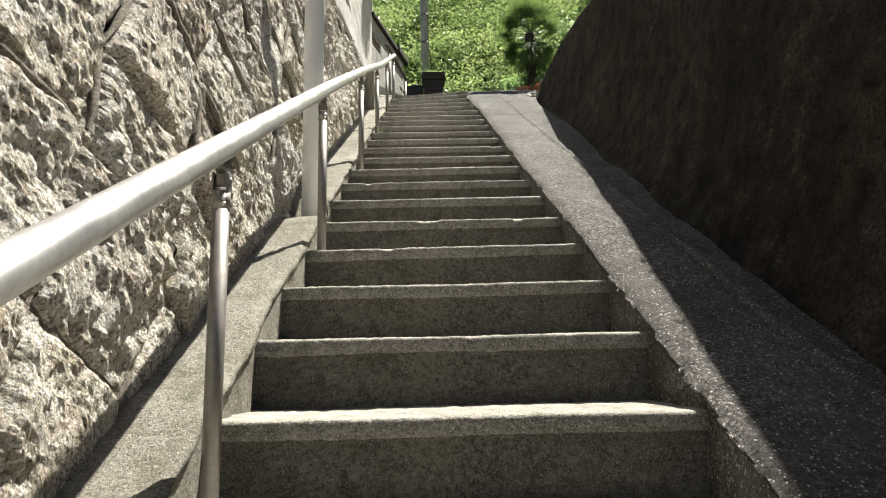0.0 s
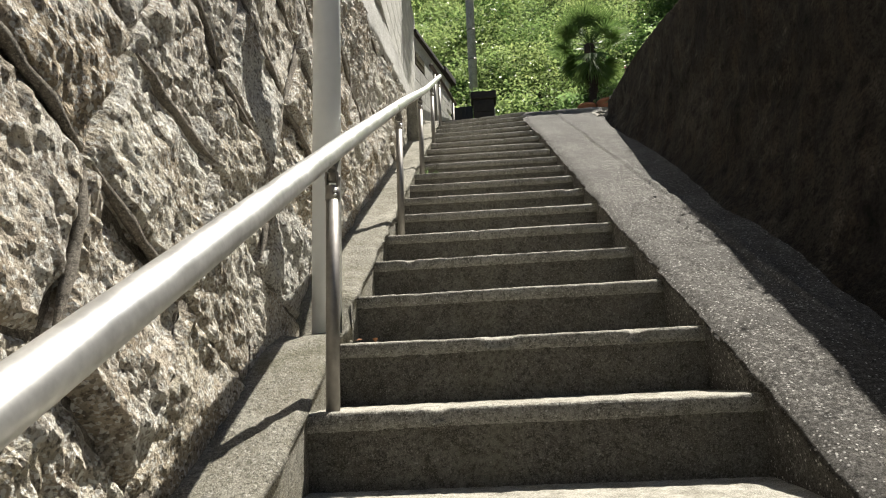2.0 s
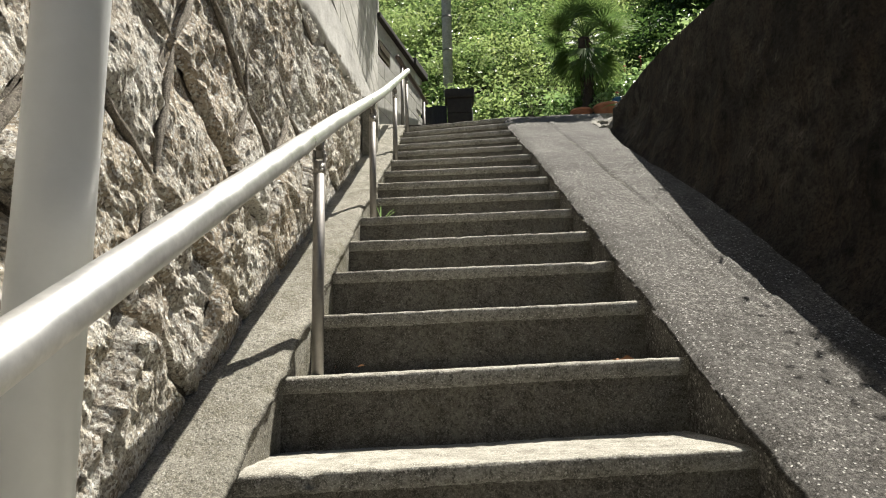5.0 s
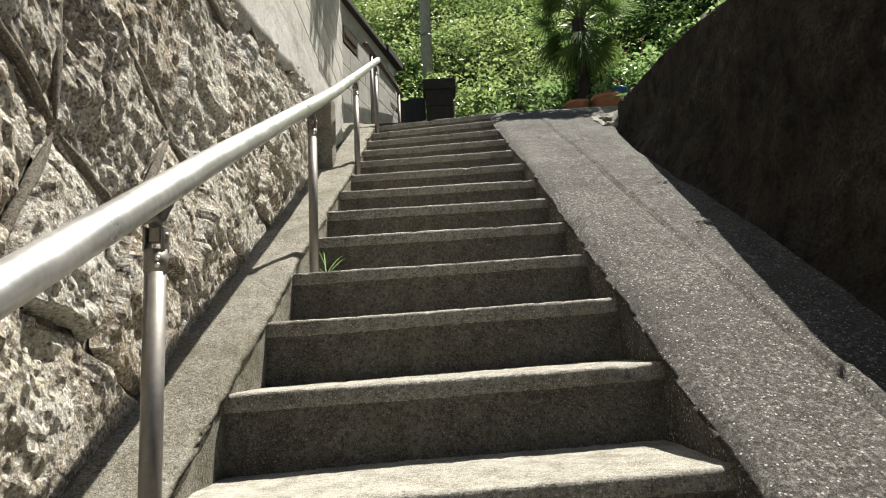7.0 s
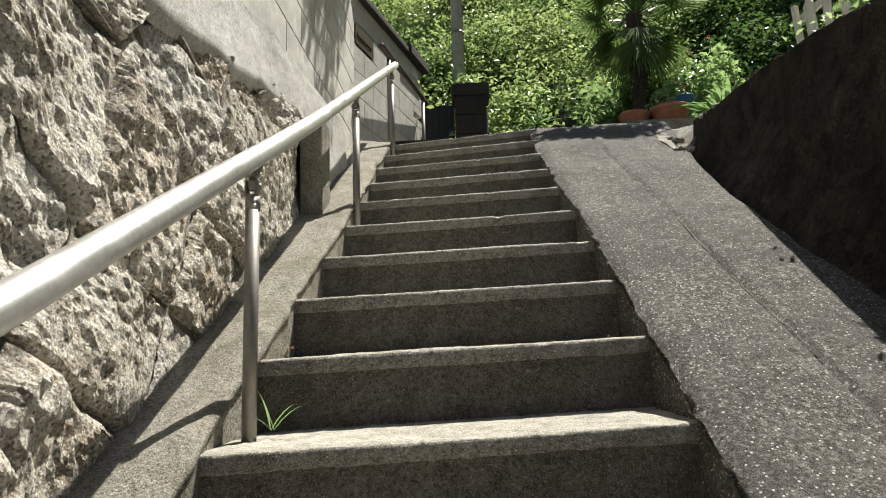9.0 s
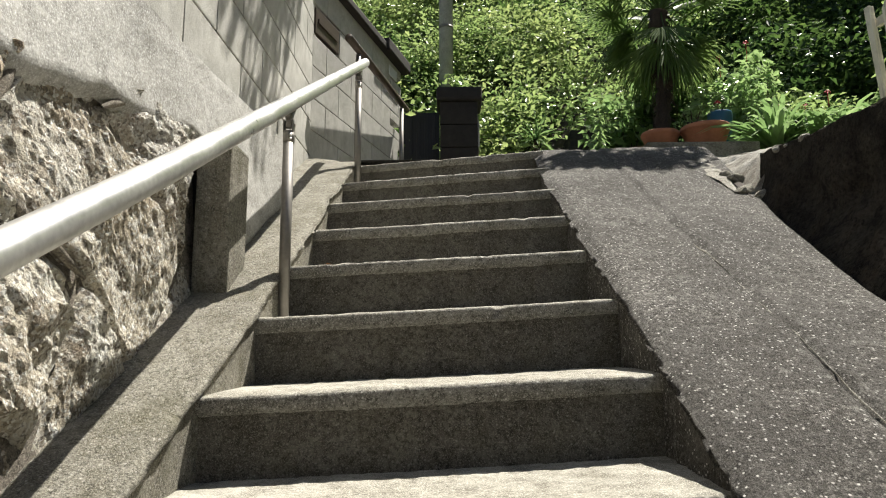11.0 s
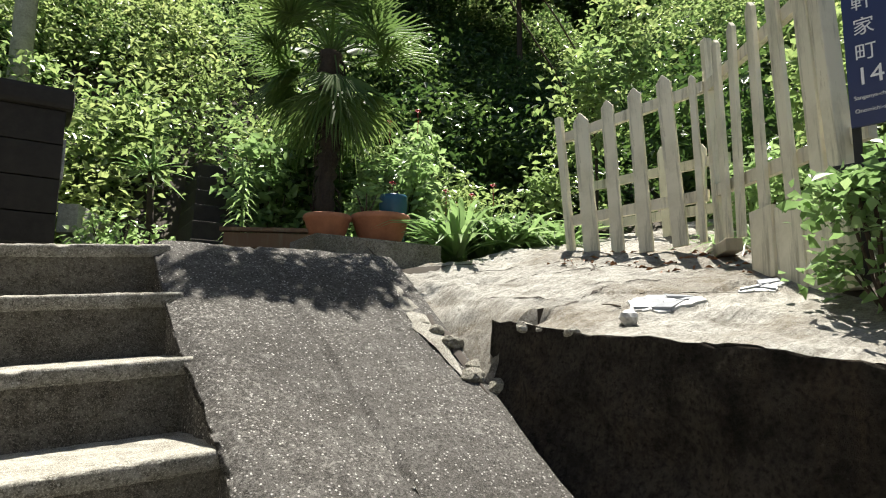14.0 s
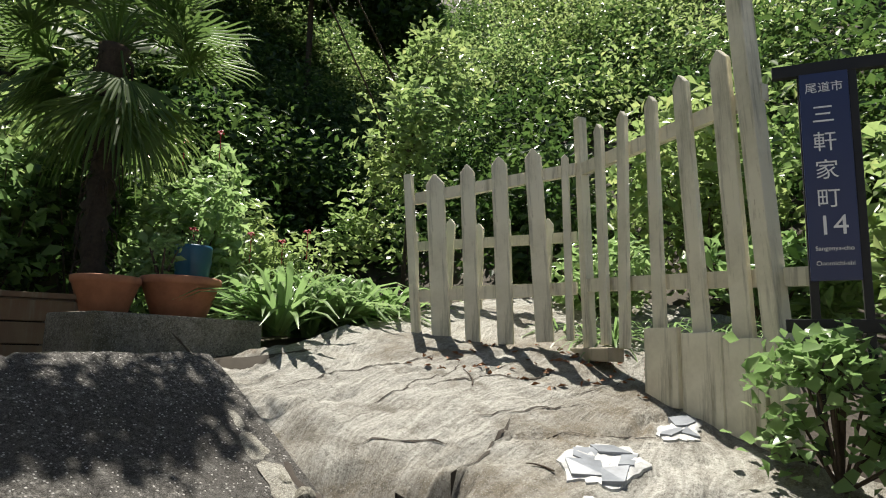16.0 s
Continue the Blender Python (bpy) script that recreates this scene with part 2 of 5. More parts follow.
def plain(name, color, rough=0.6, metallic=0.0, vary=0.25, scale=25, bump=0.1):
    m, nt, b = start(name, rough, metallic)
    co = node(nt, "TexCoord").outputs["Object"]
    n = noise_tex(nt, co, scale, 7, 0.65)
    col = mix_color(nt, ramp_node(nt, n, [(0.3, (0, 0, 0)), (0.7, (1, 1, 1))]), tuple(c * (1 - vary) for c in color), color)
    nt.links.new(col, b.inputs["Base Color"])
    set_bump(nt, b, [(n, bump, 0.004)])
    return m


M_STEP = concrete("step_concrete", (0.43, 0.415, 0.36), (0.29, 0.275, 0.23), speck=0.25, stain=(0.10, 0.088, 0.066), moss=0.25, wear=0.5, bump=0.6, pit=0.45)
M_NOSE = concrete("nose_aggregate", (0.40, 0.385, 0.345), (0.20, 0.19, 0.16), speck=0.8, stain=(0.09, 0.08, 0.062), moss=0.3, wear=0.6, bump=1.0)
# Darker than the treads: grime plus the risers' shade, put into the colour.
M_RISER_SHADED = concrete("riser_concrete_shaded", (0.18, 0.169, 0.145), (0.085, 0.079, 0.067), speck=0.2, stain=(0.05, 0.043, 0.033), moss=0.3, bump=0.8)
M_KERB = concrete("kerb_concrete", (0.33, 0.315, 0.265), (0.20, 0.19, 0.155), speck=0.45, stain=(0.13, 0.115, 0.08), moss=0.6, bump=0.9, wear=0.3)
M_RAMP = concrete("ramp_concrete", (0.115, 0.109, 0.099), (0.06, 0.056, 0.05), speck=0.9, stain=(0.05, 0.045, 0.038), wear=0.6, lichen=0.4, bump=1.0)
M_PATIO = concrete("patio_concrete", (0.36, 0.35, 0.305), (0.14, 0.128, 0.10), speck=0.2, stain=(0.15, 0.132, 0.10), pit=0.6, wear=0.4)
M_APRON = apron("apron_cement")
M_PLASTER = concrete("plaster", (0.52, 0.51, 0.475), (0.40, 0.39, 0.36), stain=(0.27, 0.26, 0.23), grain=60, bump=0.45, pit=0.35)
M_BLOCK = concrete("block_concrete", (0.58, 0.57, 0.52), (0.44, 0.43, 0.39), stain=(0.33, 0.32, 0.28), grain=140, bump=0.25, pit=0.3)
M_MORTAR = concrete("mortar", (0.30, 0.27, 0.225), (0.19, 0.17, 0.14), stain=(0.12, 0.10, 0.075), bump=0.9)
M_STONE = rock("split_granite", [(0.55, 0.47, 0.35), (0.68, 0.64, 0.53), (0.58, 0.53, 0.44), (0.70, 0.68, 0.61), (0.54, 0.44, 0.31), (0.66, 0.645, 0.59)])
M_WALLR = old_render("old_wall_shaded")
M_ALU = metal("satin_steel", (0.88, 0.875, 0.85), 0.33, 0.82)
M_POST = metal("grey_steel", (0.27, 0.255, 0.235), 0.5, 0.8)
M_POLE = plain("pole_paint", (0.80, 0.82, 0.82), 0.35, 0.0, 0.08, 12, 0.02)
M_DARKMETAL = plain("brown_metal", (0.10, 0.075, 0.06), 0.45, 0.3)
M_FENCE = painted_wood("fence_paint", (0.72, 0.68, 0.55), (0.33, 0.28, 0.19), 0.8)
M_WOOD = painted_wood("old_wood", (0.33, 0.29, 0.22), (0.17, 0.14, 0.10), 0.8)
M_BROWNWOOD = painted_wood("brown_wood", (0.155, 0.095, 0.055), (0.24, 0.17, 0.11), 0.7)
M_TERRA = plain("terracotta", (0.45, 0.19, 0.10), 0.8, 0, 0.4, 14, 0.2)
M_BLUE = plain("blue_glaze", (0.015, 0.10, 0.17), 0.3, 0, 0.3, 9, 0.05)
M_SOIL = plain("soil", (0.055, 0.042, 0.03), 0.95, 0, 0.5, 30, 0.8)
M_BLACK = plain("black_paint", (0.008, 0.008, 0.009), 0.6, 0.0, 0.3, 30, 0.05)
M_SIGN = plain("sign_blue", (0.018, 0.03, 0.10), 0.35, 0, 0.15, 6, 0.02)
M_WHITE = plain("white_paint", (0.75, 0.76, 0.78), 0.5, 0, 0.08, 20, 0.02)
M_BRICKDARK = plain("dark_block", (0.04, 0.034, 0.028), 0.85, 0, 0.5, 18, 0.5)
M_BARK = plain("bark", (0.09, 0.065, 0.045), 0.95, 0, 0.6, 30, 0.9)
M_FIBRE = plain("palm_fibre", (0.06, 0.042, 0.028), 0.95, 0, 0.6, 60, 0.9)
M_GROUND = plain("earth", (0.075, 0.06, 0.04), 0.95, 0, 0.5, 4, 0.8)
L_HILL = leafy("hill_leaves", (0.125, 0.21, 0.066), (0.255, 0.365, 0.128), (0.45, 0.51, 0.195), 0.3)
# Darker leaf set; on the hill its colour stands in for shade.
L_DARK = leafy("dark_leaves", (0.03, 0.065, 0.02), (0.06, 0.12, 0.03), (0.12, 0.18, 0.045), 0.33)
L_GARDEN = leafy("garden_leaves", (0.15, 0.25, 0.085), (0.27, 0.41, 0.15), (0.45, 0.55, 0.26), 0.3)
L_PALM = leafy("palm_leaves", (0.065, 0.11, 0.035), (0.11, 0.18, 0.05), (0.21, 0.28, 0.085), 0.5)
L_IVY = leafy("ivy_leaves", (0.11, 0.19, 0.065), (0.19, 0.31, 0.105), (0.34, 0.46, 0.20), 0.3)
M_PALE = plain("pale_cement", (0.60, 0.60, 0.58), 0.6, 0, 0.6, 40, 0.5)
M_RED = plain("red_petals", (0.5, 0.03, 0.06), 0.6)


# ---- building helpers ----
def mesh_of(name, bm, material, smooth=False):
    me = bpy.data.meshes.new(name)
    bm.to_mesh(me)
    bm.free()
    if material:
        me.materials.append(material)
    if smooth:
        me.polygons.foreach_set("use_smooth", [True] * len(me.polygons))
    return me


def part(name, bm, material, parent, label="", smooth=False):
    ob = new(name, mesh_of(name, bm, material, smooth))
    ob.parent = parent
    return tagged(ob, label)


def solid(name, bm, material, label, category, kind="", smooth=False, group=""):
    return tagged(new(name, mesh_of(name, bm, material, smooth)), label, category, group, kind)


def empty(name, label, category, at=(0, 0, 0), group="", kind=""):
    ob = new(name)
    ob.location = at
    return tagged(ob, label, category, group, kind)


def box(bm, lo, hi, bevel=0.0):
    x0, y0, z0 = lo
    x1, y1, z1 = hi
    v = [bm.verts.new(p) for p in ((x0, y0, z0), (x1, y0, z0), (x1, y1, z0), (x0, y1, z0), (x0, y0, z1), (x1, y0, z1), (x1, y1, z1), (x0, y1, z1))]
    fs = [bm.faces.new([v[i] for i in q]) for q in ((3, 2, 1, 0), (4, 5, 6, 7), (0, 1, 5, 4), (1, 2, 6, 5), (2, 3, 7, 6), (3, 0, 4, 7))]
    if bevel:
        es = {e for f in fs for e in f.edges}
        bmesh.ops.bevel(bm, geom=list(es), offset=bevel, segments=2, affect="EDGES", profile=0.6)
    return v


def tube(bm, pts, radius, sides=16, caps=True):
    """A round bar along a line of points; radius may be a list."""
    rings = []
    pts = [Vector(p) for p in pts]
    rs = radius if isinstance(radius, (list, tuple)) else [radius] * len(pts)
    side = None
    for i, p in enumerate(pts):
        d = (pts[min(i + 1, len(pts) - 1)] - pts[max(i - 1, 0)]).normalized()
        if side is None:
            side = d.orthogonal().normalized()
        side = (side - d * side.dot(d)).normalized()
        up = d.cross(side)
        rings.append([bm.verts.new(p + (side * math.cos(a) + up * math.sin(a)) * rs[i]) for a in (2 * math.pi * k / sides for k in range(sides))])
    for a, b in zip(rings, rings[1:]):
        for k in range(sides):
            bm.faces.new((a[k], a[(k + 1) % sides], b[(k + 1) % sides], b[k]))
    if caps:
        bm.faces.new(rings[0][::-1])
        bm.faces.new(rings[-1])


def lathe(bm, profile, sides=32, at=(0, 0, 0)):
    """A turned body from (radius, height) pairs."""
    rings = [[bm.verts.new((at[0] + r * math.cos(2 * math.pi * k / sides), at[1] + r * math.sin(2 * math.pi * k / sides), at[2] + z)) for k in range(sides)] for r, z in profile]
    for a, b in zip(rings, rings[1:]):
        for k in range(sides):
            bm.faces.new((a[k], a[(k + 1) % sides], b[(k + 1) % sides], b[k]))
    bm.faces.new(rings[0][::-1])
    bm.faces.new(rings[-1])


def sheet(name, us, vs, place, material, label, category, kind="structure", smooth=True):
    """A grid of points place(u, v)."""
    pts = [place(u, v) for v in vs for u in us]
    n = len(us)
    faces = [(j * n + i, j * n + i + 1, (j + 1) * n + i + 1, (j + 1) * n + i) for j in range(len(vs) - 1) for i in range(n - 1)]
    me = bpy.data.meshes.new(name)
    me.from_pydata(pts, [], faces)
    me.materials.append(material)
    me.polygons.foreach_set("use_smooth", [smooth] * len(faces))
    return tagged(new(name, me), label, category, "", kind)


def fbm(x, y, z, octaves=4):
    return noise.fractal(Vector((x, y, z)), 0.9, 2.1, octaves)


def spread(a, b, step):
    return list(np.linspace(a, b, max(2, int(round((b - a) / step)) + 1)))


# ---- the stair's plan ----
TREAD, RISE = 0.376, 0.2
SLOPE = RISE / TREAD
FIRST, TOP = -7, 21
LAND = (TOP - 1) * RISE
LAND_Y = (TOP - 1) * TREAD


def nose_z(y):
    return SLOPE * y


def step_left(y):
    """Where the treads end at the kerb."""
    return float(np.interp(y, [-3.0, 2.7, 4.8, 5.9, 7.0], [-0.527, -0.522, -0.503, -0.485, -0.497]))


def step_right(y):
    """Where the treads end at the sloping strip."""
    return float(np.interp(y, [-3.0, 1.5, 2.3, 5.0, 5.7, 6.2, 6.8, 7.2, 7.5], [0.575, 0.573, 0.552, 0.552, 0.54, 0.525, 0.51, 0.508, 0.52]))


def step_skew(k):
    """The noses were cast askew: shifts in y and z of the kerb end and of the strip end."""
    return (float(np.interp(k, [1, 4, 6, 14, 17, 20], [0.0, 0.0, -0.05, -0.08, -0.09, -0.11])),
            float(np.interp(k, [1, 4, 6, 14, 17, 20], [0.0, -0.005, -0.013, -0.025, -0.035, -0.055])),
            float(np.interp(k, [1, 16, 18, 20, 21], [0.0, 0.02, 0.0, -0.06, -0.08])),
            float(np.interp(k, [1, 4, 8, 15, 17, 20, 21], [0.0, 0.007, 0.010, 0.017, 0.030, 0.028, 0.03])))


def wall_left_x(y, z):
    return -0.695 - 0.10 * max(0.0, z - nose_z(y))


def ramp_edge(y):
    return float(np.interp(y, [-3.0, 0.5, 1.7, 2.8, 3.5, 5.6, 6.26, 6.6, 7.5], [1.085, 1.10, 1.13, 1.16, 1.19, 1.20, 1.28, 1.35, 1.5]))


def wall_top_z(y):
    return float(np.interp(y, [-3.6, 0.0, 3.5, 4.0, 4.8, 5.5, 6.5, 7.5], [2.30, 2.80, 3.27, 3.36, 3.53, 3.645, 3.74, 3.88]))


def wall_top_x(y):
    return float(np.interp(y, [-3.6, 1.3, 2.3, 3.0, 3.5, 4.6, 5.8, 6.6, 7.5], [1.52, 1.51, 1.51, 1.50, 1.47, 1.455, 1.465, 1.46, 1.56]))


def wall_right_x(y, z):
    foot, top = nose_z(y), wall_top_z(y)
    f = min(1.0, max(0.0, (z - foot) / max(0.05, top - foot)))
    base = ramp_edge(y)
    return base + (max(wall_top_x(y), base) - base) * f ** 0.5


def patio_z(x, y):
    return 3.739 + 0.22 * (x - 1.631) + 0.18 * (y - 6.185)


# ---- ground and hill ----
def hill(x, y):
    """The slope behind and beside the garden."""
    d = max(y - 9.7, (x - 4.4) * 0.9, 0.0)
    return 4.0 + 0.13 * max(0.0, min(x, 4.4) - 1.5) + 1.0 * d + 0.02 * min(d, 30) * fbm(x * 0.2, y * 0.2, 3.0)


def ground_z(x, y):
    stair = nose_z(min(max(y, -60), 7.4)) - 0.45
    if x < -1.25:
        return min(max(nose_z(y) + 1.6, -40), 4.6) if y < 9 else max(4.4, hill(x, y) - 0.3)
    if x < 1.7:
        return stair if y < 7.6 else hill(x, y) - 0.12
    if y < 7.6:
        base = patio_z(min(x, 4.2), max(y, -3.6)) - 0.14
        return max(base, hill(x, y) - 0.1 if x > 4.2 else -99)
    return hill(x, y) + 0.02


GX = [-90, -50, -25, -12, -7, -4, -2.5, -1.6, -1.26, -1.2, -0.5, 0.3, 1.0, 1.69, 1.75] + spread(2.2, 12, 0.7) + [15, 20, 28, 45, 90]
GY = [-90, -50, -25, -12, -6, -3] + spread(-2, 7.3, 0.9) + [7.45, 7.65] + spread(8.2, 20, 0.8) + [24, 30, 40, 60, 90]
ground = sheet("ground", GX, GY, lambda x, y: (x, y, ground_z(x, y)), M_GROUND, "dark earth of the wooded hillside", "ground")

# ---- stairs: every step a piece with a worn nose ----
stairs = empty("stairs", "long straight flight of worn concrete steps", "stairs", kind="structure")


def step_mesh(k):
    """One step with a chipped nose, a recessed riser and its own skew."""
    seed = k * 1.37 + 11
    bm = bmesh.new()
    prof = [(TREAD + 0.06, 0.004), (0.28, 0.003), (0.20, 0.002), (0.13, 0.001), (0.07, 0.0), (0.035, 0.0), (0.012, -0.001), (0.003, -0.005), (0.0, -0.012), (0.0, -0.027), (0.002, -0.041), (0.011, -0.047), (0.014, -0.06), (0.015, -0.10), (0.016, -0.15), (0.018, -0.20), (0.018, -0.29)]
    y0 = (k - 1) * TREAD
    dyl, dzl, dyr, dzr = step_skew(k)
    xa, xb = step_left(y0), step_right(y0)
    xs = spread(xa - 0.06, xb + 0.07, 0.012)
    rows = []
    for j, (py, pz) in enumerate(prof):
        row = []
        for x in xs:
            f = (x - xa) / (xb - xa)
            a = 0.0042
            n = fbm(x * 1.6, j * 0.13, seed * 7.3) * a + fbm(x * 26, j * 0.9, seed * 3.1) * a * 0.4 + fbm(x * 75, j * 2.3, seed) * a * 0.5
            chip = max(0.0, fbm(x * 9, 0.3, seed * 5.7) - 0.50) * 0.03 if 5 < j < 10 else 0.0
            row.append(bm.verts.new((x, py + n * 0.7 + chip + dyl + (dyr - dyl) * f, pz + n - chip * 0.5 + dzl + (dzr - dzl) * f)))
        rows.append(row)
    for a, b in zip(rows, rows[1:]):
        for i in range(len(xs) - 1):
            bm.faces.new((a[i], a[i + 1], b[i + 1], b[i]))
    bm.faces.ensure_lookup_table()
    # Riser faces take the darker mix that holds their shade.
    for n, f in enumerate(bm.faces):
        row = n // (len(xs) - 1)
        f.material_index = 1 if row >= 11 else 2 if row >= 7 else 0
    back = [bm.verts.new((x, TREAD + 0.03, -0.29)) for x in (xs[0], xs[-1])]
    bm.faces.new((rows[-1][0], rows[-1][-1], back[1], back[0]))
    bm.normal_update()
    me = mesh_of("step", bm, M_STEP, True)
    me.materials.append(M_RISER_SHADED)
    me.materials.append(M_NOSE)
    return me


for k in range(FIRST, TOP + 1):
    s = new("step", step_mesh(k))
    s.location = (0, (k - 1) * TREAD, (k - 1) * RISE)
    s.parent = stairs


# ---- sloping kerb on the wall side ----
def kerb_place(u, v):
    y = v
    edge = step_left(v) + 0.018 * fbm(v * 2.3, 1.0, 0.0) + 0.012 * fbm(v * 14, 2.0, 0.0)
    if u < 0:
        return (edge - 0.012 + 0.01 * fbm(v * 9, u * 3, 5), y, nose_z(y) + 0.03 + u)
    x = edge + (-0.80 - edge) * u
    base = min(nose_z(y), 0.79) if 1.47 < y < 1.74 else nose_z(y)
    return (x, y, base + 0.035 + 0.012 * fbm(x * 5, v * 3, 2.0) + 0.006 * fbm(x * 22, v * 22, 4.0) - 0.02 * max(0, 1 - u * 12) + float(np.interp(v, [5.6, 7.3], [0.0, -0.02])) * (1 - u))


kerb = sheet("kerb", [-0.5, -0.3, -0.15, -0.05, -0.012, 0.0, 0.04, 0.09, 0.2, 0.35, 0.5, 0.65, 0.8, 0.92, 1.0], spread(-3.4, 7.45, 0.035), kerb_place, M_KERB, "weathered sloping concrete kerb beside the steps", "kerb")

# ---- ramp beside the steps ----
def ramp_place(u, v):
    y = v
    edge = step_right(v) + 0.012 + 0.010 * fbm(v * 1.7, 3.0, 0.0) + 0.008 * fbm(v * 17, 4.0, 0.0)
    if u < 0:
        return (edge + 0.012 + 0.012 * fbm(v * 10, u * 4, 1.5), y, nose_z(y) + 0.05 + u)
    right = ramp_edge(y) + 0.06
    x = edge + (right - edge) * u
    seam = -0.014 * math.exp(-((x - 0.93 - 0.02 * fbm(y * 1.3, 0, 9)) / 0.008) ** 2) + (0.008 if x > 0.93 else 0.0)
    lip = 0.965 + 0.02 * fbm(y * 1.1, 6.0, 2.0) + 0.012 * fbm(y * 9, 7.0, 2.0)
    seam -= float(np.interp(y, [-3.0, 3.1, 4.3], [0.075, 0.065, 0.0])) * min(1.0, max(0.0, (x - lip) / 0.02))
    return (x, y, nose_z(y) + 0.055 + 0.012 * fbm(x * 3, v * 2, 7.0) + 0.004 * fbm(x * 25, v * 25, 8.0) - 0.03 * max(0, 1 - u * 18) + seam)


ramp = sheet("ramp", [-0.5, -0.3, -0.15, -0.06, -0.015, 0.0, 0.02, 0.045, 0.09] + spread(0.13, 1.0, 0.02), spread(-3.4, LAND_Y + 0.02, 0.035), ramp_place, M_RAMP, "dark sloping concrete strip with pale aggregate specks", "ramp")

# ---- landing ----
def land_place(u, v):
    return (u, v, LAND + 0.012 + 0.008 * fbm(u * 2, v * 2, 1.0))


landing = sheet("landing_floor", spread(-1.2, 1.5, 0.1), spread(LAND_Y + 0.02, 9.6, 0.1), land_place, M_RAMP, "grey concrete landing at the head of the steps", "floor")


# ---- right wall: leaning, rough-cast, in shade ----
def wall_r_place(u, v):
    y = v
    top = wall_top_z(y) + 0.010 * fbm(y * 2, 0, 6) + 0.012 * fbm(y * 11, 3, 6)
    if u <= 1:
        z = nose_z(y) - 0.3 + u * (top - nose_z(y) + 0.3)
        n = 0.05 * fbm(y * 0.9, z * 0.9, 1.0) + 0.045 * fbm(y * 3.5, z * 3.5, 2.0) + 0.018 * fbm(y * 13, z * 13, 3.0)
        x = wall_right_x(y, z) + (0.03 + 0.8 * n) * min(1.0, 0.3 + u, (1 - u) * 3)
        return (x, y, z)
    return (wall_top_x(y) + (u - 1), y, top - 0.02)


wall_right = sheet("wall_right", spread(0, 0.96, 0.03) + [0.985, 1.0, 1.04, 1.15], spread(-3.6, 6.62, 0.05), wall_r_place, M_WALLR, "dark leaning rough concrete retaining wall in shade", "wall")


# ---- left wall: split granite laid on the diagonal, stones as pieces ----
STONE_END = 5.72


def stone_top_z(y):
    return 3.44 + 0.15 * (y - 4.4)


def wall_l_place(u, v):
    y = v
    z0, z1 = nose_z(y) - 0.2, stone_top_z(y)
    z = z0 + u * (z1 - z0)
    return (wall_left_x(y, z) - 0.034 + 0.010 * fbm(y * 7, z * 7, 3), y, z)


wall_left = sheet("wall_left", spread(0, 1, 0.04), spread(-3.6, STONE_END, 0.07), wall_l_place, M_MORTAR, "retaining wall of rough split granite laid diagonally", "wall")


def stone_mesh(corners, seed, rough):
    """One stone on the wall: corners in (y, z), with a flat split face broken by pits and ledges."""
    n = 33
    bm = bmesh.new()
    (ay, az), (by, bz), (ey, ez), (fy, fz) = corners
    tilt_y, tilt_z = 0.05 * math.sin(seed * 5.1), 0.05 * math.cos(seed * 3.3)
    cy, cz = (ay + by + ey + fy) / 4, (az + bz + ez + fz) / 4
    grid = []
    for j in range(n):
        row = []
        for i in range(n):
            u, v = i / (n - 1), j / (n - 1)
            y = (ay * (1 - u) + by * u) * (1 - v) + (fy * (1 - u) + ey * u) * v
            z = (az * (1 - u) + bz * u) * (1 - v) + (fz * (1 - u) + ez * u) * v
            rim = min(u, v, 1 - u, 1 - v) + 0.02 * fbm(y * 12, z * 12, seed)
            lift = min(1.0, max(0.0, rim) * 22) ** 0.7
            ledge = fbm(y * 3.4 + z * 1.2, z * 3.4 - y * 1.2, seed + 9)
            ledge = 0.5 * ledge + 0.5 * math.floor(ledge * 4) / 4
            pits = min(0.0, fbm(y * 13, z * 13, seed + 4) + 0.05)
            foot = min(1.0, 0.3 + max(0.0, z - nose_z(y)) * 2.5)
            out = -0.036 + lift * foot * (0.042 + (y - cy) * tilt_y + (z - cz) * tilt_z + rough * (0.036 * ledge + 0.014 * pits + 0.010 * fbm(y * 32, z * 32, seed)))
            wob = 0.02 * fbm(y * 4, z * 4, 8.0)
            row.append(bm.verts.new((wall_left_x(y, z) + out, y + wob, z + wob)))
        grid.append(row)
    for a, b in zip(grid, grid[1:]):
        for i in range(n - 1):
            bm.faces.new((a[i], a[i + 1], b[i + 1], b[i]))
    return mesh_of("stone", bm, M_STONE)


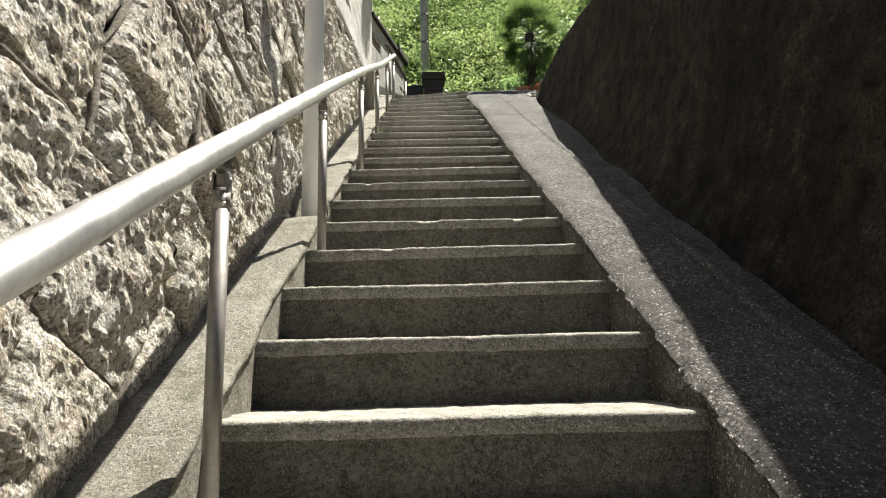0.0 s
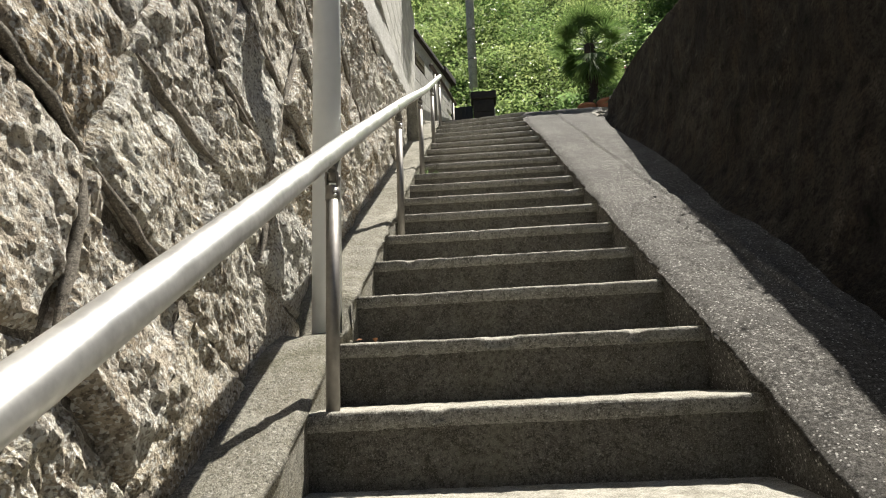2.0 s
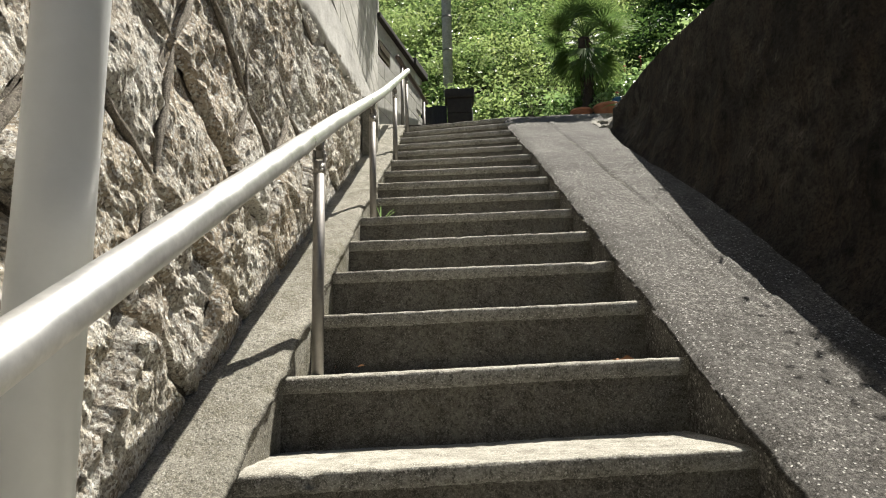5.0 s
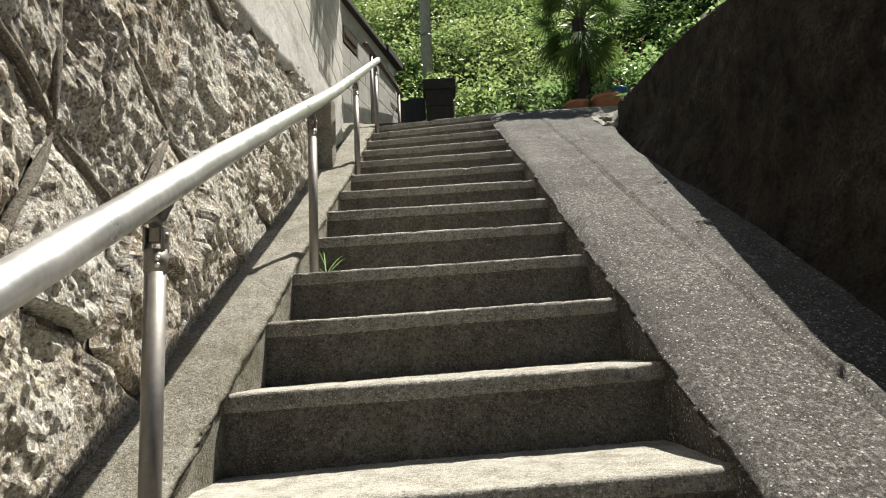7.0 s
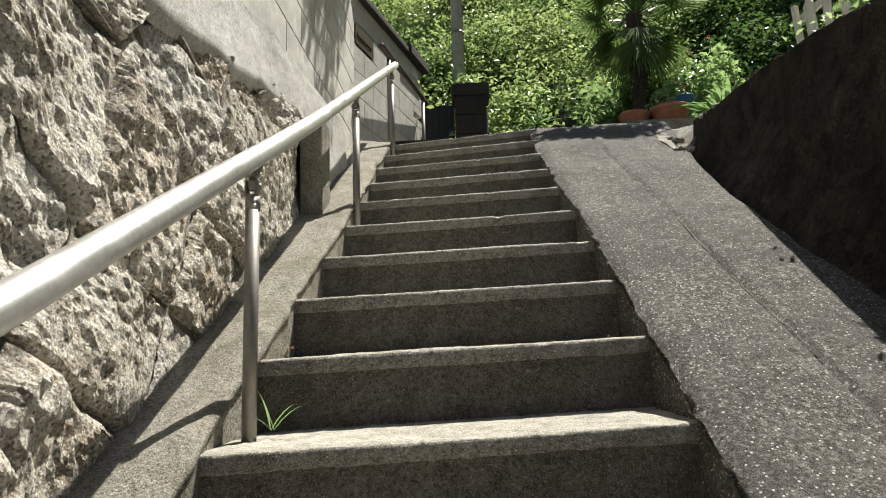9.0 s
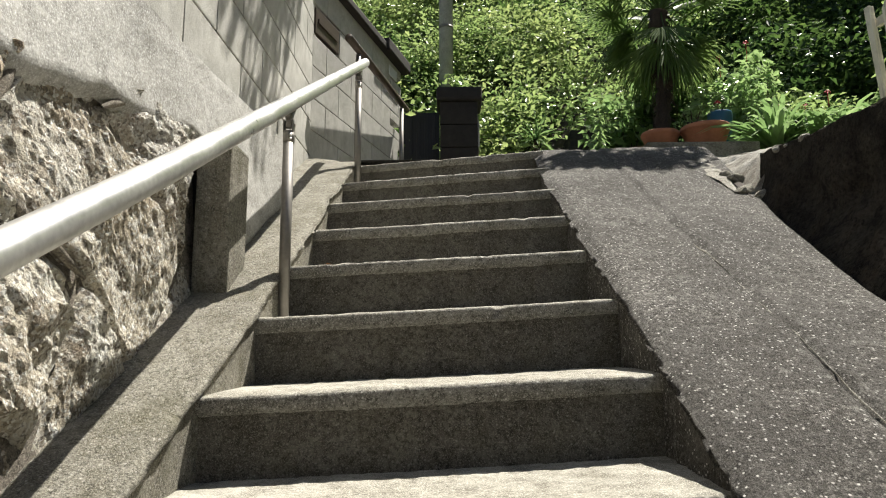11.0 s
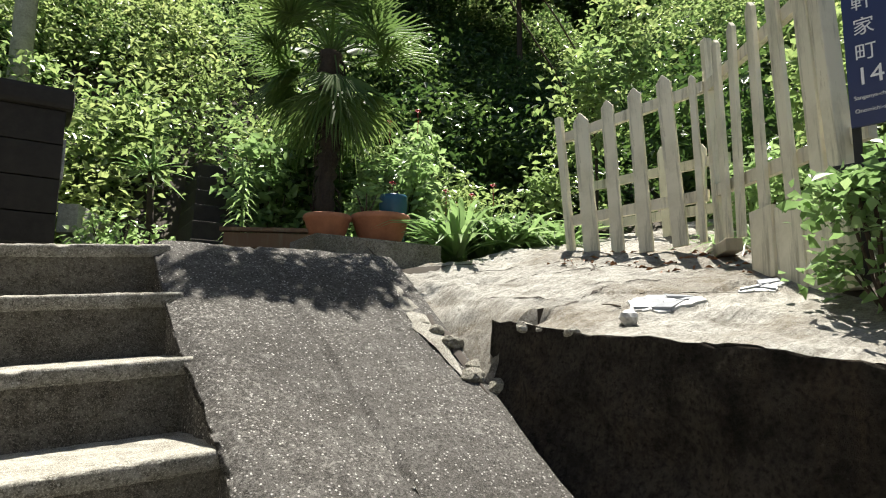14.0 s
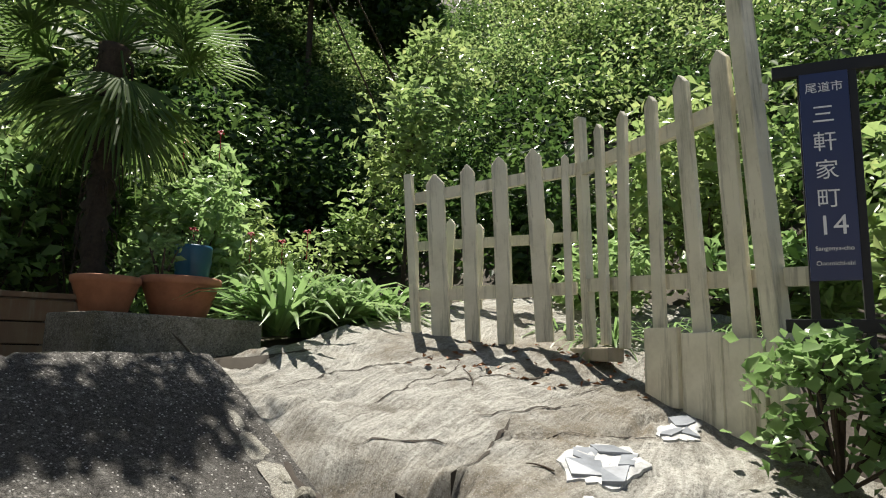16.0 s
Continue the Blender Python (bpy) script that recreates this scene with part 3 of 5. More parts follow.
def build_stones():
    rng = random.Random(5)
    size = 0.41
    knots = {}

    def knot(i, j):
        if (i, j) not in knots:
            a, b = i * size, j * size
            y = a * 0.42 - b * 0.85 + rng.uniform(-0.085, 0.085)
            z = a * 0.88 + b * 0.50 + rng.uniform(-0.08, 0.08)
            knots[i, j] = (y, z)
        return knots[i, j]

    beads = bmesh.new()
    for i in range(-15, 25):
        for j in range(-25, 20):
            cs = [knot(i, j), knot(i + 1, j), knot(i + 1, j + 1), knot(i, j + 1)]
            cy, cz = sum(c[0] for c in cs) / 4, sum(c[1] for c in cs) / 4
            if not (-3.0 < cy < STONE_END + 0.05 and nose_z(cy) - 0.3 < cz < stone_top_z(cy) + 0.2):
                continue
            cs = [(min(y, STONE_END), min(z, stone_top_z(y) - 0.02)) for y, z in cs]
            g = 0.009
            inner = [(y + (cy - y) * g / max(0.1, abs(cy - y) + abs(cz - z)), z + (cz - z) * g / max(0.1, abs(cy - y) + abs(cz - z))) for y, z in cs]
            ob = new("stone", stone_mesh(inner, rng.uniform(0, 60), rng.uniform(0.7, 1.35)))
            ob.parent = wall_left
            for (ay, az), (by, bz) in ((cs[0], cs[1]), (cs[0], cs[3])):
                if rng.random() < 0.62 and min(az - nose_z(ay), bz - nose_z(by)) > 0.22:
                    line = []
                    for f in (0.04, 0.2, 0.35, 0.5, 0.65, 0.8, 0.96):
                        y, z = ay + (by - ay) * f, az + (bz - az) * f
                        w = 0.02 * fbm(y * 4, z * 4, 8.0)
                        line.append((wall_left_x(y, z) - 0.004 + 0.007 * fbm(y * 9, z * 9, 2), y + w + 0.008 * fbm(y * 11, z * 11, 4), z + w))
                    tube(beads, line, [0.004, 0.010, 0.013, 0.010, 0.014, 0.010, 0.003], 7, False)
    part("pointing", beads, M_MORTAR, wall_left, "uneven raised mortar pointing", True)


build_stones()

# ---- plaster band and block wall above the stones ----
BLOCK_END = 8.05


def plaster_place(u, v):
    y = v
    z0 = stone_top_z(y) - 0.10 + 0.05 * fbm(y * 3, 1, 1) if y < STONE_END else nose_z(y)
    z1 = 3.83
    z = z0 + u * (z1 - z0)
    return (wall_left_x(y, z) + 0.012 - 0.03 * max(0.0, 1 - u * 12) + 0.012 * fbm(y * 2.5, z * 2.5, 5) + 0.004 * fbm(y * 14, z * 14, 6), y, z)


plaster = sheet("wall_plaster", spread(0, 1, 0.05), spread(-3.6, 6.6, 0.08), plaster_place, M_PLASTER, "grey trowelled plaster band along the wall", "wall")
block_wall = empty("block_wall", "grey concrete block garden wall", "wall", kind="structure")


def block_mesh(length, height):
    bm = bmesh.new()
    box(bm, (-0.15, 0.004, 0.004), (0, length - 0.004, height - 0.004), 0.004)
    return mesh_of("block", bm, M_BLOCK)


BL, BH = 0.57, 0.212
WHOLE = block_mesh(BL, BH)


def build_blocks():
    bm = bmesh.new()
    box(bm, (-1.15, -3.6, 3.7), (-0.99, BLOCK_END - 0.01, 5.45))
    part("core", bm, M_MORTAR, block_wall)
    for row in range(-1, 8):
        z = 3.83 + row * BH
        y = -3.6 + (BL / 2 if row % 2 else 0) + 0.15
        while y < BLOCK_END - BL:
            if not (row < 0 and y < 6.3):
                ob = new("block", WHOLE)
                ob.location = (-0.80, y, z)
                ob.parent = block_wall
            y += BL


build_blocks()

# ---- handrail ----
RAIL_X = -0.468
RAIL_LEAN = -0.016


def rail_height(y):
    """Middle of the tube over the line of the noses."""
    return float(np.interp(y, [-3.2, 1.4, 3.1, 4.8, 7.6], [0.668, 0.68, 0.66, 0.614, 0.616]))


handrail = empty("handrail", "round satin steel handrail on slim posts", "handrail", (RAIL_X, 0, 0))


def build_handrail():
    bm = bmesh.new()
    pts = [(RAIL_LEAN * (y + 3.2) / 10.67, y, nose_z(y) + rail_height(y)) for y in spread(-3.2, 7.6, 0.45)]
    tube(bm, pts, 0.0285, 28)
    part("rail", bm, M_ALU, handrail, "polished steel tube", True)
    for y, k in ((-1.66, -4), (-0.17, 0), (1.17, 4), (2.80, 8), (4.27, 12), (5.81, 16), (7.36, 20)):
        z = (k - 1) * RISE
        top = nose_z(y) + rail_height(y)
        shift = RAIL_LEAN * (y + 3.2) / 10.67
        bm = bmesh.new()
        tube(bm, [(0, y, z - 0.09), (0, y, top - 0.105)], 0.0185, 20)
        post = part("post", bm, M_POST, handrail, "grey steel post", True)
        post.location.x = shift
        bm = bmesh.new()
        tube(bm, [(0, y, top - 0.14), (0, y, top - 0.10)], 0.0195, 20)
        for side in (-1, 1):
            box(bm, (side * 0.0155 - 0.003, y - 0.014, top - 0.105), (side * 0.0155 + 0.003, y + 0.014, top - 0.06), 0.0025)
        tube(bm, [(-0.021, y, top - 0.076), (0.021, y, top - 0.076)], 0.007, 10)
        part("clevis", bm, M_POST, post, "forked steel end cap", True)
        bm = bmesh.new()
        v = box(bm, (-0.011, y - 0.009, top - 0.088), (0.011, y + 0.009, top - 0.040), 0.003)
        beam_pts = [(0, y - 0.045, top - SLOPE * 0.045 - 0.028), (0, y - 0.02, top - 0.045), (0, y, top - 0.058), (0, y + 0.02, top - 0.032), (0, y + 0.045, top + SLOPE * 0.045 - 0.028)]
        tube(bm, beam_pts, [0.012, 0.011, 0.013, 0.011, 0.012], 10)
        part("bracket", bm, M_POST, post, "jointed saddle bracket", True)
        for zz in (0.118, 0.130):
            bm = bmesh.new()
            tube(bm, [(0.010, y - 0.017, top - zz), (0.013, y - 0.023, top - zz)], 0.0042, 8)
            part("screw", bm, M_ALU, post, "", True)


build_handrail()

# ---- tall pole ----
def build_pole():
    pole = empty("lamp_pole", "tall round pale grey metal pole on the kerb", "pole", (-0.598, 1.63, 0.81))
    bm = bmesh.new()
    tube(bm, [(0, 0, -0.05), (0, 0, 1.5), (0, 0, 3.0), (0, 0, 5.2)], 0.05, 32)
    part("shaft", bm, M_POLE, pole, "", True)
    bm = bmesh.new()
    lathe(bm, [(0.085, -0.02), (0.078, 0.012), (0.06, 0.022), (0.052, 0.024)], 28)
    part("collar", bm, M_KERB, pole, "small mortar collar", True)


build_pole()

# ---- concrete post at the wall ----
def build_concrete_post():
    bm = bmesh.new()
    box(bm, (-0.73, 5.66, nose_z(5.7) - 0.1), (-0.62, 5.84, 3.53), 0.012)
    solid("concrete_post", bm, M_KERB, "short square weathered concrete post by the kerb", "post")


build_concrete_post()

# ---- patio ----
def patio_left(y):
    return wall_top_x(y) + 0.004 + 0.012 * fbm(y * 9, 0.5, 3) if y < 6.55 else ramp_edge(y) + 0.03 + 0.02 * fbm(y * 6, 2, 2)


def patio_surface(x, y):
    x0 = patio_left(y)
    edge = min(1.0, max(0.0, 1 - (x - x0) / 0.22))
    low = wall_top_z(y) - 0.012 if y < 6.5 else nose_z(y) + 0.035
    z = patio_z(x, y)
    z = z + (low - z) * edge ** 1.5
    crack = 0.0
    for cy, slope, lo, hi, seed in ((7.15, 0.25, 1.5, 2.7, 1), (6.75, -0.35, 1.7, 2.4, 4), (6.5, 0.5, 1.6, 2.6, 7), (6.95, -0.1, 2.0, 2.8, 9)):
        d = y - cy + slope * (x - 1.9) - 0.07 * fbm(x * 3, seed, 1) - 0.02 * fbm(x * 14, seed, 5)
        crack = max(crack, math.exp(-(d / 0.017) ** 2) * (lo < x < hi) * (0.55 + 0.6 * fbm(x * 5, y * 5, seed)))
    swirl = 0.004 * math.sin(26 * math.hypot(x - 2.1, y - 7.5) + 5 * fbm(x * 2, y * 2, 3))
    return z + 0.022 * fbm(x * 1.5, y * 1.5, 4) + 0.011 * fbm(x * 6, y * 6, 5) + 0.006 * fbm(x * 21, y * 21, 5) + swirl - 0.032 * crack


def patio_place(u, v):
    x0 = patio_left(v)
    x = x0 + u * (4.2 - x0)
    return (x, v, patio_surface(x, v))


patio = sheet("patio", [q ** 1.5 for q in spread(0, 1, 0.007)], spread(-3.6, 4.8, 0.2) + spread(4.85, 7.75, 0.016), patio_place, M_APRON, "sunlit cracked cement apron sloping up to the fence", "pavement")


def crumble(bm, at, r, seed, flat=0.7):
    """A broken lump: an uneven icosphere."""
    g = bmesh.ops.create_icosphere(bm, subdivisions=2, radius=r)
    for v in g["verts"]:
        k = 1 + 0.35 * fbm(v.co.x / r, v.co.y / r, v.co.z / r + seed)
        v.co = Vector((v.co.x * k + at[0], v.co.y * k + at[1], v.co.z * k * flat + at[2]))


def lump(name, at, r, seed, material, label, flat=0.7):
    bm = bmesh.new()
    crumble(bm, (0, 0, 0), r, seed, flat)
    ob = solid(name, bm, material, label, "rubble")
    ob.location = at
    return ob


for i, (x, y, r) in enumerate(((1.46, 6.66, 0.055), (1.40, 6.60, 0.045), (1.44, 6.78, 0.04), (1.42, 6.95, 0.035), (1.47, 6.54, 0.05), (1.43, 6.87, 0.03), (1.47, 7.05, 0.028))):
    lump("broken_concrete", (x - 0.03, y, nose_z(y) + 0.045 + 0.012 * (i % 3)), r, i * 3.7, M_KERB, "crumbled lump of broken concrete in the crack")
lump("pebble", (1.64, 6.19, patio_surface(1.64, 6.19) + 0.018), 0.03, 2.2, M_PALE, "small pale rounded stone on the cement", 0.85)


M_GREYSTONE = plain("grey_stone", (0.27, 0.29, 0.32), 0.35, 0, 0.45, 18, 0.2)


def mosaic_patch(label, cx, cy, r, seed, cuts):
    """A ragged patch of white cement with angular grey fragments bedded in it."""
    rng = random.Random(seed)
    patch = empty("mosaic_patch", label, "paving", (cx, cy, 0))
    bm = bmesh.new()
    n = 40

    def at(f, a):
        rr = r * f * (1 + 0.34 * fbm(math.cos(a) * 1.7, math.sin(a) * 1.7, seed) + 0.12 * fbm(math.cos(a) * 7, math.sin(a) * 7, seed + 3))
        return rr * 1.25 * math.cos(a), rr * 0.85 * math.sin(a)

    def top(x, y, lift):
        return (x, y, patio_surface(cx + x, cy + y) + lift)

    rings = []
    for f, lift in ((1.0, -0.012), (0.97, 0.006), (0.75, 0.009), (0.45, 0.009), (0.15, 0.009)):
        rings.append([bm.verts.new(top(*at(f, 2 * math.pi * i / n), lift)) for i in range(n)])
    for p, q in zip(rings, rings[1:]):
        for i in range(n):
            bm.faces.new((p[i], p[(i + 1) % n], q[(i + 1) % n], q[i]))
    bm.faces.new(rings[-1])
    part("cement", bm, M_PALE, patch, "white cement bed")
    for a, f, size in cuts:
        x, y = at(f, a)
        bm = bmesh.new()
        k = rng.choice((3, 4, 4, 5))
        turn = rng.uniform(0, 6.28)
        ring = []
        for i in range(k):
            e = turn + 2 * math.pi * (i + rng.uniform(-0.25, 0.25)) / k
            ring.append((x + size * rng.uniform(0.8, 1.25) * math.cos(e), y + size * rng.uniform(0.7, 1.1) * math.sin(e)))
        lo, hi = [bm.verts.new(top(px, py, -0.01)) for px, py in ring], [bm.verts.new(top(px, py, 0.013 + 0.003 * rng.random())) for px, py in ring]
        bm.faces.new(hi)
        for i in range(k):
            bm.faces.new((lo[i], lo[(i + 1) % k], hi[(i + 1) % k], hi[i]))
        part("fragment", bm, M_GREYSTONE, patch, "flat grey stone fragment")


mosaic_patch("white cement patch with grey stone fragments in the apron", 1.91, 6.26, 0.125, 5, ((0.3, 0.6, 0.056), (1.5, 0.5, 0.05), (2.8, 0.62, 0.06), (3.9, 0.6, 0.054), (5.1, 0.55, 0.05)))
mosaic_patch("small white cement patch with grey fragments by the fence", 2.28, 6.17, 0.075, 9, ((0.3, 0.5, 0.042), (2.6, 0.5, 0.04), (4.4, 0.5, 0.034)))


# ---- picket fence ----
def picket(bm, w, h, t=0.022):
    pts = [(-w / 2, 0), (w / 2, 0), (w / 2, h - w * 0.55), (w * 0.05, h), (-w * 0.05, h), (-w / 2, h - w * 0.55)]
    f = [bm.verts.new((x, -t / 2, z)) for x, z in pts]
    b = [bm.verts.new((x, t / 2, z)) for x, z in pts]
    bm.faces.new(f)
    bm.faces.new(b[::-1])
    for i in range(len(pts)):
        j = (i + 1) % len(pts)
        bm.faces.new((f[j], f[i], b[i], b[j]))
    bmesh.ops.bevel(bm, geom=list(bm.edges), offset=0.003, segments=1, affect="EDGES")


def beam(bm, p, q, thick, tall, off):
    """A square bar from p to q, set off sideways."""
    p, q = Vector(p), Vector(q)
    d = q - p
    n = Vector((-d.y, d.x, 0)).normalized()
    up = Vector((0, 0, tall / 2))
    vs = [bm.verts.new(c + n * (off + o) + up * s) for c in (p, q) for o in (0, thick) for s in (-1, 1)]
    for f in ((0, 1, 3, 2), (4, 6, 7, 5), (0, 4, 5, 1), (2, 3, 7, 6), (1, 5, 7, 3), (0, 2, 6, 4)):
        bm.faces.new([vs[i] for i in f])
    bmesh.ops.recalc_face_normals(bm, faces=bm.faces)


def fence_section(name, label, angle, rails, pickets, posts=()):
    """Rails as pairs of ends; pickets and posts as foot x, y, z, height, width, lean."""
    fence = empty(name, label, "fence")
    for p, q, off in rails:
        bm = bmesh.new()
        beam(bm, p, q, 0.028, 0.055, off)
        part("rail", bm, M_FENCE, fence)
    for x, y, z, h, w, lean in pickets:
        bm = bmesh.new()
        picket(bm, w, h + 0.08)
        part("picket", bm, M_FENCE, fence).matrix_basis = pose(x, y, z - 0.08, 0, 0, angle) @ pose(0, 0, 0, 0, lean, 0)
    for x, y, z, h, w, lean in posts:
        bm = bmesh.new()
        box(bm, (-w / 2, -w / 2, -0.1), (w / 2, w / 2, h), 0.006)
        part("post", bm, M_FENCE, fence, "square weathered post").matrix_basis = pose(x, y, z, 0, 0, angle) @ pose(0, 0, 0, 0, lean, 0)


GATE_A = math.degrees(math.atan2(-0.73, 0.18))
FENCE_A = math.degrees(math.atan2(-0.84, -0.48))
fence_section("picket_gate", "weathered cream painted picket gate", GATE_A,
              [((2.63, 7.52, 4.84), (2.82, 6.76, 4.925), 0.012), ((2.63, 7.52, 4.36), (2.82, 6.76, 4.39), 0.012)],
              [(2.674, 7.362, 4.193, 0.76, 0.091, -4.0), (2.710, 7.214, 4.215, 0.77, 0.069, -3.0), (2.748, 7.064, 4.221, 0.79, 0.073, -2.8), (2.790, 6.892, 4.234, 0.80, 0.077, -3.8), (2.817, 6.784, 4.242, 0.75, 0.033, -1.5)],
              [(2.643, 7.489, 4.182, 0.78, 0.04, -5.0)])
fence_section("picket_fence", "weathered cream painted picket fence, rising in height", FENCE_A,
              [((2.82, 6.74, 4.92), (2.33, 5.91, 4.93), 0.012), ((2.82, 6.74, 4.40), (2.27, 5.80, 4.335), 0.012)],
              [(2.712, 6.581, 4.223, 0.85, 0.049, -1.9), (2.656, 6.483, 4.209, 0.87, 0.052, 0.6), (2.559, 6.313, 4.183, 0.90, 0.057, -1.2), (2.454, 6.129, 3.979, 1.13, 0.069, -3.7), (2.372, 5.986, 4.05, 1.08, 0.077, -3.2)],
              [(2.836, 6.705, 4.170, 1.00, 0.044, -3.3), (2.311, 5.879, 3.95, 1.75, 0.06, -4.2)])
fence_section("garden_fence", "old grey-white picket fence further back in the garden", GATE_A - 8,
              [((3.2, 8.0, 4.72), (3.35, 7.0, 4.72), 0.012), ((3.2, 8.0, 4.45), (3.35, 7.0, 4.45), 0.012)],
              [(3.22 + 0.03 * i, 7.95 - 0.19 * i, 4.25, 0.58 + 0.04 * (i % 2), 0.06, (-3, 2, 1, -2, 3)[i]) for i in range(5)])


def build_skirt():
    for i, (x, y, z, w, h) in enumerate(((2.53, 6.27, 3.93, 0.16, 0.27), (2.44, 6.11, 3.87, 0.17, 0.31), (2.37, 5.97, 3.83, 0.15, 0.33))):
        bm = bmesh.new()
        box(bm, (-w / 2, -0.012, 0), (w / 2, 0.012, h), 0.004)
        ob = solid("skirt_board", bm, M_FENCE, "short cream painted board closing the foot of the fence", "board", group="boards at the fence foot")
        ob.matrix_basis = pose(x - 0.03, y + 0.02, z, 0, 0, FENCE_A)
    bm = bmesh.new()
    box(bm, (-0.19, -0.035, 0), (0.19, 0.035, 0.055), 0.006)
    solid("wooden_sill", bm, M_WOOD, "dark weathered timber sill below the gate", "timber").matrix_basis = pose(2.78, 6.66, patio_z(2.78, 6.66) + 0.0, 0, 0, FENCE_A - 12)


build_skirt()


# ---- foliage helpers ----
def leaf_mesh(name, pos, size, material, rng, flat=0.5, aspect=0.5, normals=None):
    """Many small folded leaves at given places, joined into one mesh."""
    n = len(pos)
    d = rng.normal(size=(n, 3))
    d[:, 2] *= flat
    d /= np.linalg.norm(d, axis=1)[:, None]
    up = rng.normal(size=(n, 3)) * 0.7 + (0, 0, 1.0)
    if normals is not None:
        up = up + normals * 0.9
    side = np.cross(d, up)
    side /= np.linalg.norm(side, axis=1)[:, None] + 1e-9
    nrm = np.cross(side, d)
    s = (size * rng.uniform(0.6, 1.35, n))[:, None]
    base, tip = pos - d * s * 0.5, pos + d * s * 0.5 - nrm * s * 0.12
    mid = pos - nrm * s * -0.02
    l, r = mid + side * s * aspect * 0.5 + nrm * s * 0.10, mid - side * s * aspect * 0.5 + nrm * s * 0.10
    verts = np.stack([base, l, tip, r], 1).reshape(-1, 3)
    idx = np.arange(n)[:, None] * 4
    faces = np.concatenate([idx + (0, 1, 2), idx + (0, 2, 3)], 1).reshape(-1, 3)
    me = bpy.data.meshes.new(name)
    me.vertices.add(len(verts))
    me.vertices.foreach_set("co", verts.ravel())
    me.loops.add(faces.size)
    me.loops.foreach_set("vertex_index", faces.ravel())
    me.polygons.add(len(faces))
    me.polygons.foreach_set("loop_start", np.arange(0, faces.size, 3))
    me.polygons.foreach_set("loop_total", np.full(len(faces), 3))
    me.update(calc_edges=True)
    me.materials.append(material)
    return me


def clump_points(rng, centre, radii, n, lobes=7):
    """Points on the outer shell of an uneven bush made of lobes."""
    c = rng.normal(size=(lobes, 3))
    c = c / np.linalg.norm(c, axis=1)[:, None] * rng.uniform(0.25, 0.75, lobes)[:, None]
    which = rng.integers(0, lobes, n)
    p = rng.normal(size=(n, 3))
    nrm = p / np.linalg.norm(p, axis=1)[:, None]
    p = nrm * (0.55 * rng.uniform(0.55, 1.08, n))[:, None]
    return np.array(centre) + (c[which] + p) * np.array(radii), nrm


def build_hill_cover():
    rng = np.random.default_rng(4)
    spots, norms = {"L": [], "D": []}, {"L": [], "D": []}
    for i in range(1600):
        if i % 3:
            x, y = rng.uniform(-4.5, 9), rng.uniform(10.0, 19)
        else:
            x, y = rng.uniform(4.9, 13), rng.uniform(3.0, 19)
        if -0.45 < x - (0.95 + 0.22 * (y - 8.85)) < 0.75 and y < 10.9:
            continue
        z = hill(x, y)
        r = rng.uniform(0.35, 1.0)
        # Clumps in the shaded zones mostly get dark leaves in place of shade.
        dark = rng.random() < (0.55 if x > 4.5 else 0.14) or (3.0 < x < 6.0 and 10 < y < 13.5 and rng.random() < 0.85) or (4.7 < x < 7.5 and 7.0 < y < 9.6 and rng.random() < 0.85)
        p, nn = clump_points(rng, (x, y, z + r * 0.35), (r, r, r * 0.8), int(560 * r + 100), 6)
        spots["D" if dark else "L"].append(p)
        norms["D" if dark else "L"].append(nn)
    tagged(new("hill_shrubs", leaf_mesh("hill_shrubs", np.concatenate(spots["L"]), 0.072, L_HILL, rng, normals=np.concatenate(norms["L"]))), "bright sunlit shrubs and creepers covering the hillside", "shrubs", "", "stuff")
    tagged(new("shaded_shrubs", leaf_mesh("shaded_shrubs", np.concatenate(spots["D"]), 0.09, L_DARK, rng, normals=np.concatenate(norms["D"]))), "hillside shrubs in darker leaves, shade put into their colour", "shrubs", "", "stuff")


build_hill_cover()


# ---- trees ----
def tree(label, foot, height, crown, material, seed, leaves=9000, leaf=0.11, girth=0.09, limbs=9):
    """Trunk, limbs to each clump of the crown, and the leaves. crown: centre and radii of clumps."""
    rng = np.random.default_rng(seed)
    ob = empty("tree", label, "tree", foot)
    bm = bmesh.new()
    top = Vector((0.1, 0.05, height))
    tube(bm, [Vector((0.05 * math.sin(i * 1.3), 0.05 * math.cos(i), 0)) * (i / 6) + top * (i / 6) for i in range(7)], [girth * (1 - 0.10 * i) for i in range(7)], 10)
    part("trunk", bm, M_BARK, ob, "", True)
    pts, nrms = [], []
    for n, (c, r) in enumerate(crown):
        c = Vector(c) - Vector(foot)
        bm = bmesh.new()
        start_at = top * (0.55 + 0.07 * (n % 6))
        tube(bm, [start_at.lerp(c, f) + Vector((0, 0, 0.25 * math.sin(f * 3.1))) for f in (0, 0.25, 0.5, 0.75, 1)], [girth * 0.5, girth * 0.38, girth * 0.28, girth * 0.18, 0.008], 7)
        part("limb", bm, M_BARK, ob, "", True)
        p, nn = clump_points(rng, c, r, int(leaves / len(crown)), 8)
        pts.append(p)
        nrms.append(nn)
    me = leaf_mesh("crown", np.concatenate(pts), leaf, material, rng, normals=np.concatenate(nrms))
    cr = new("crown", me)
    cr.parent = ob
    return ob


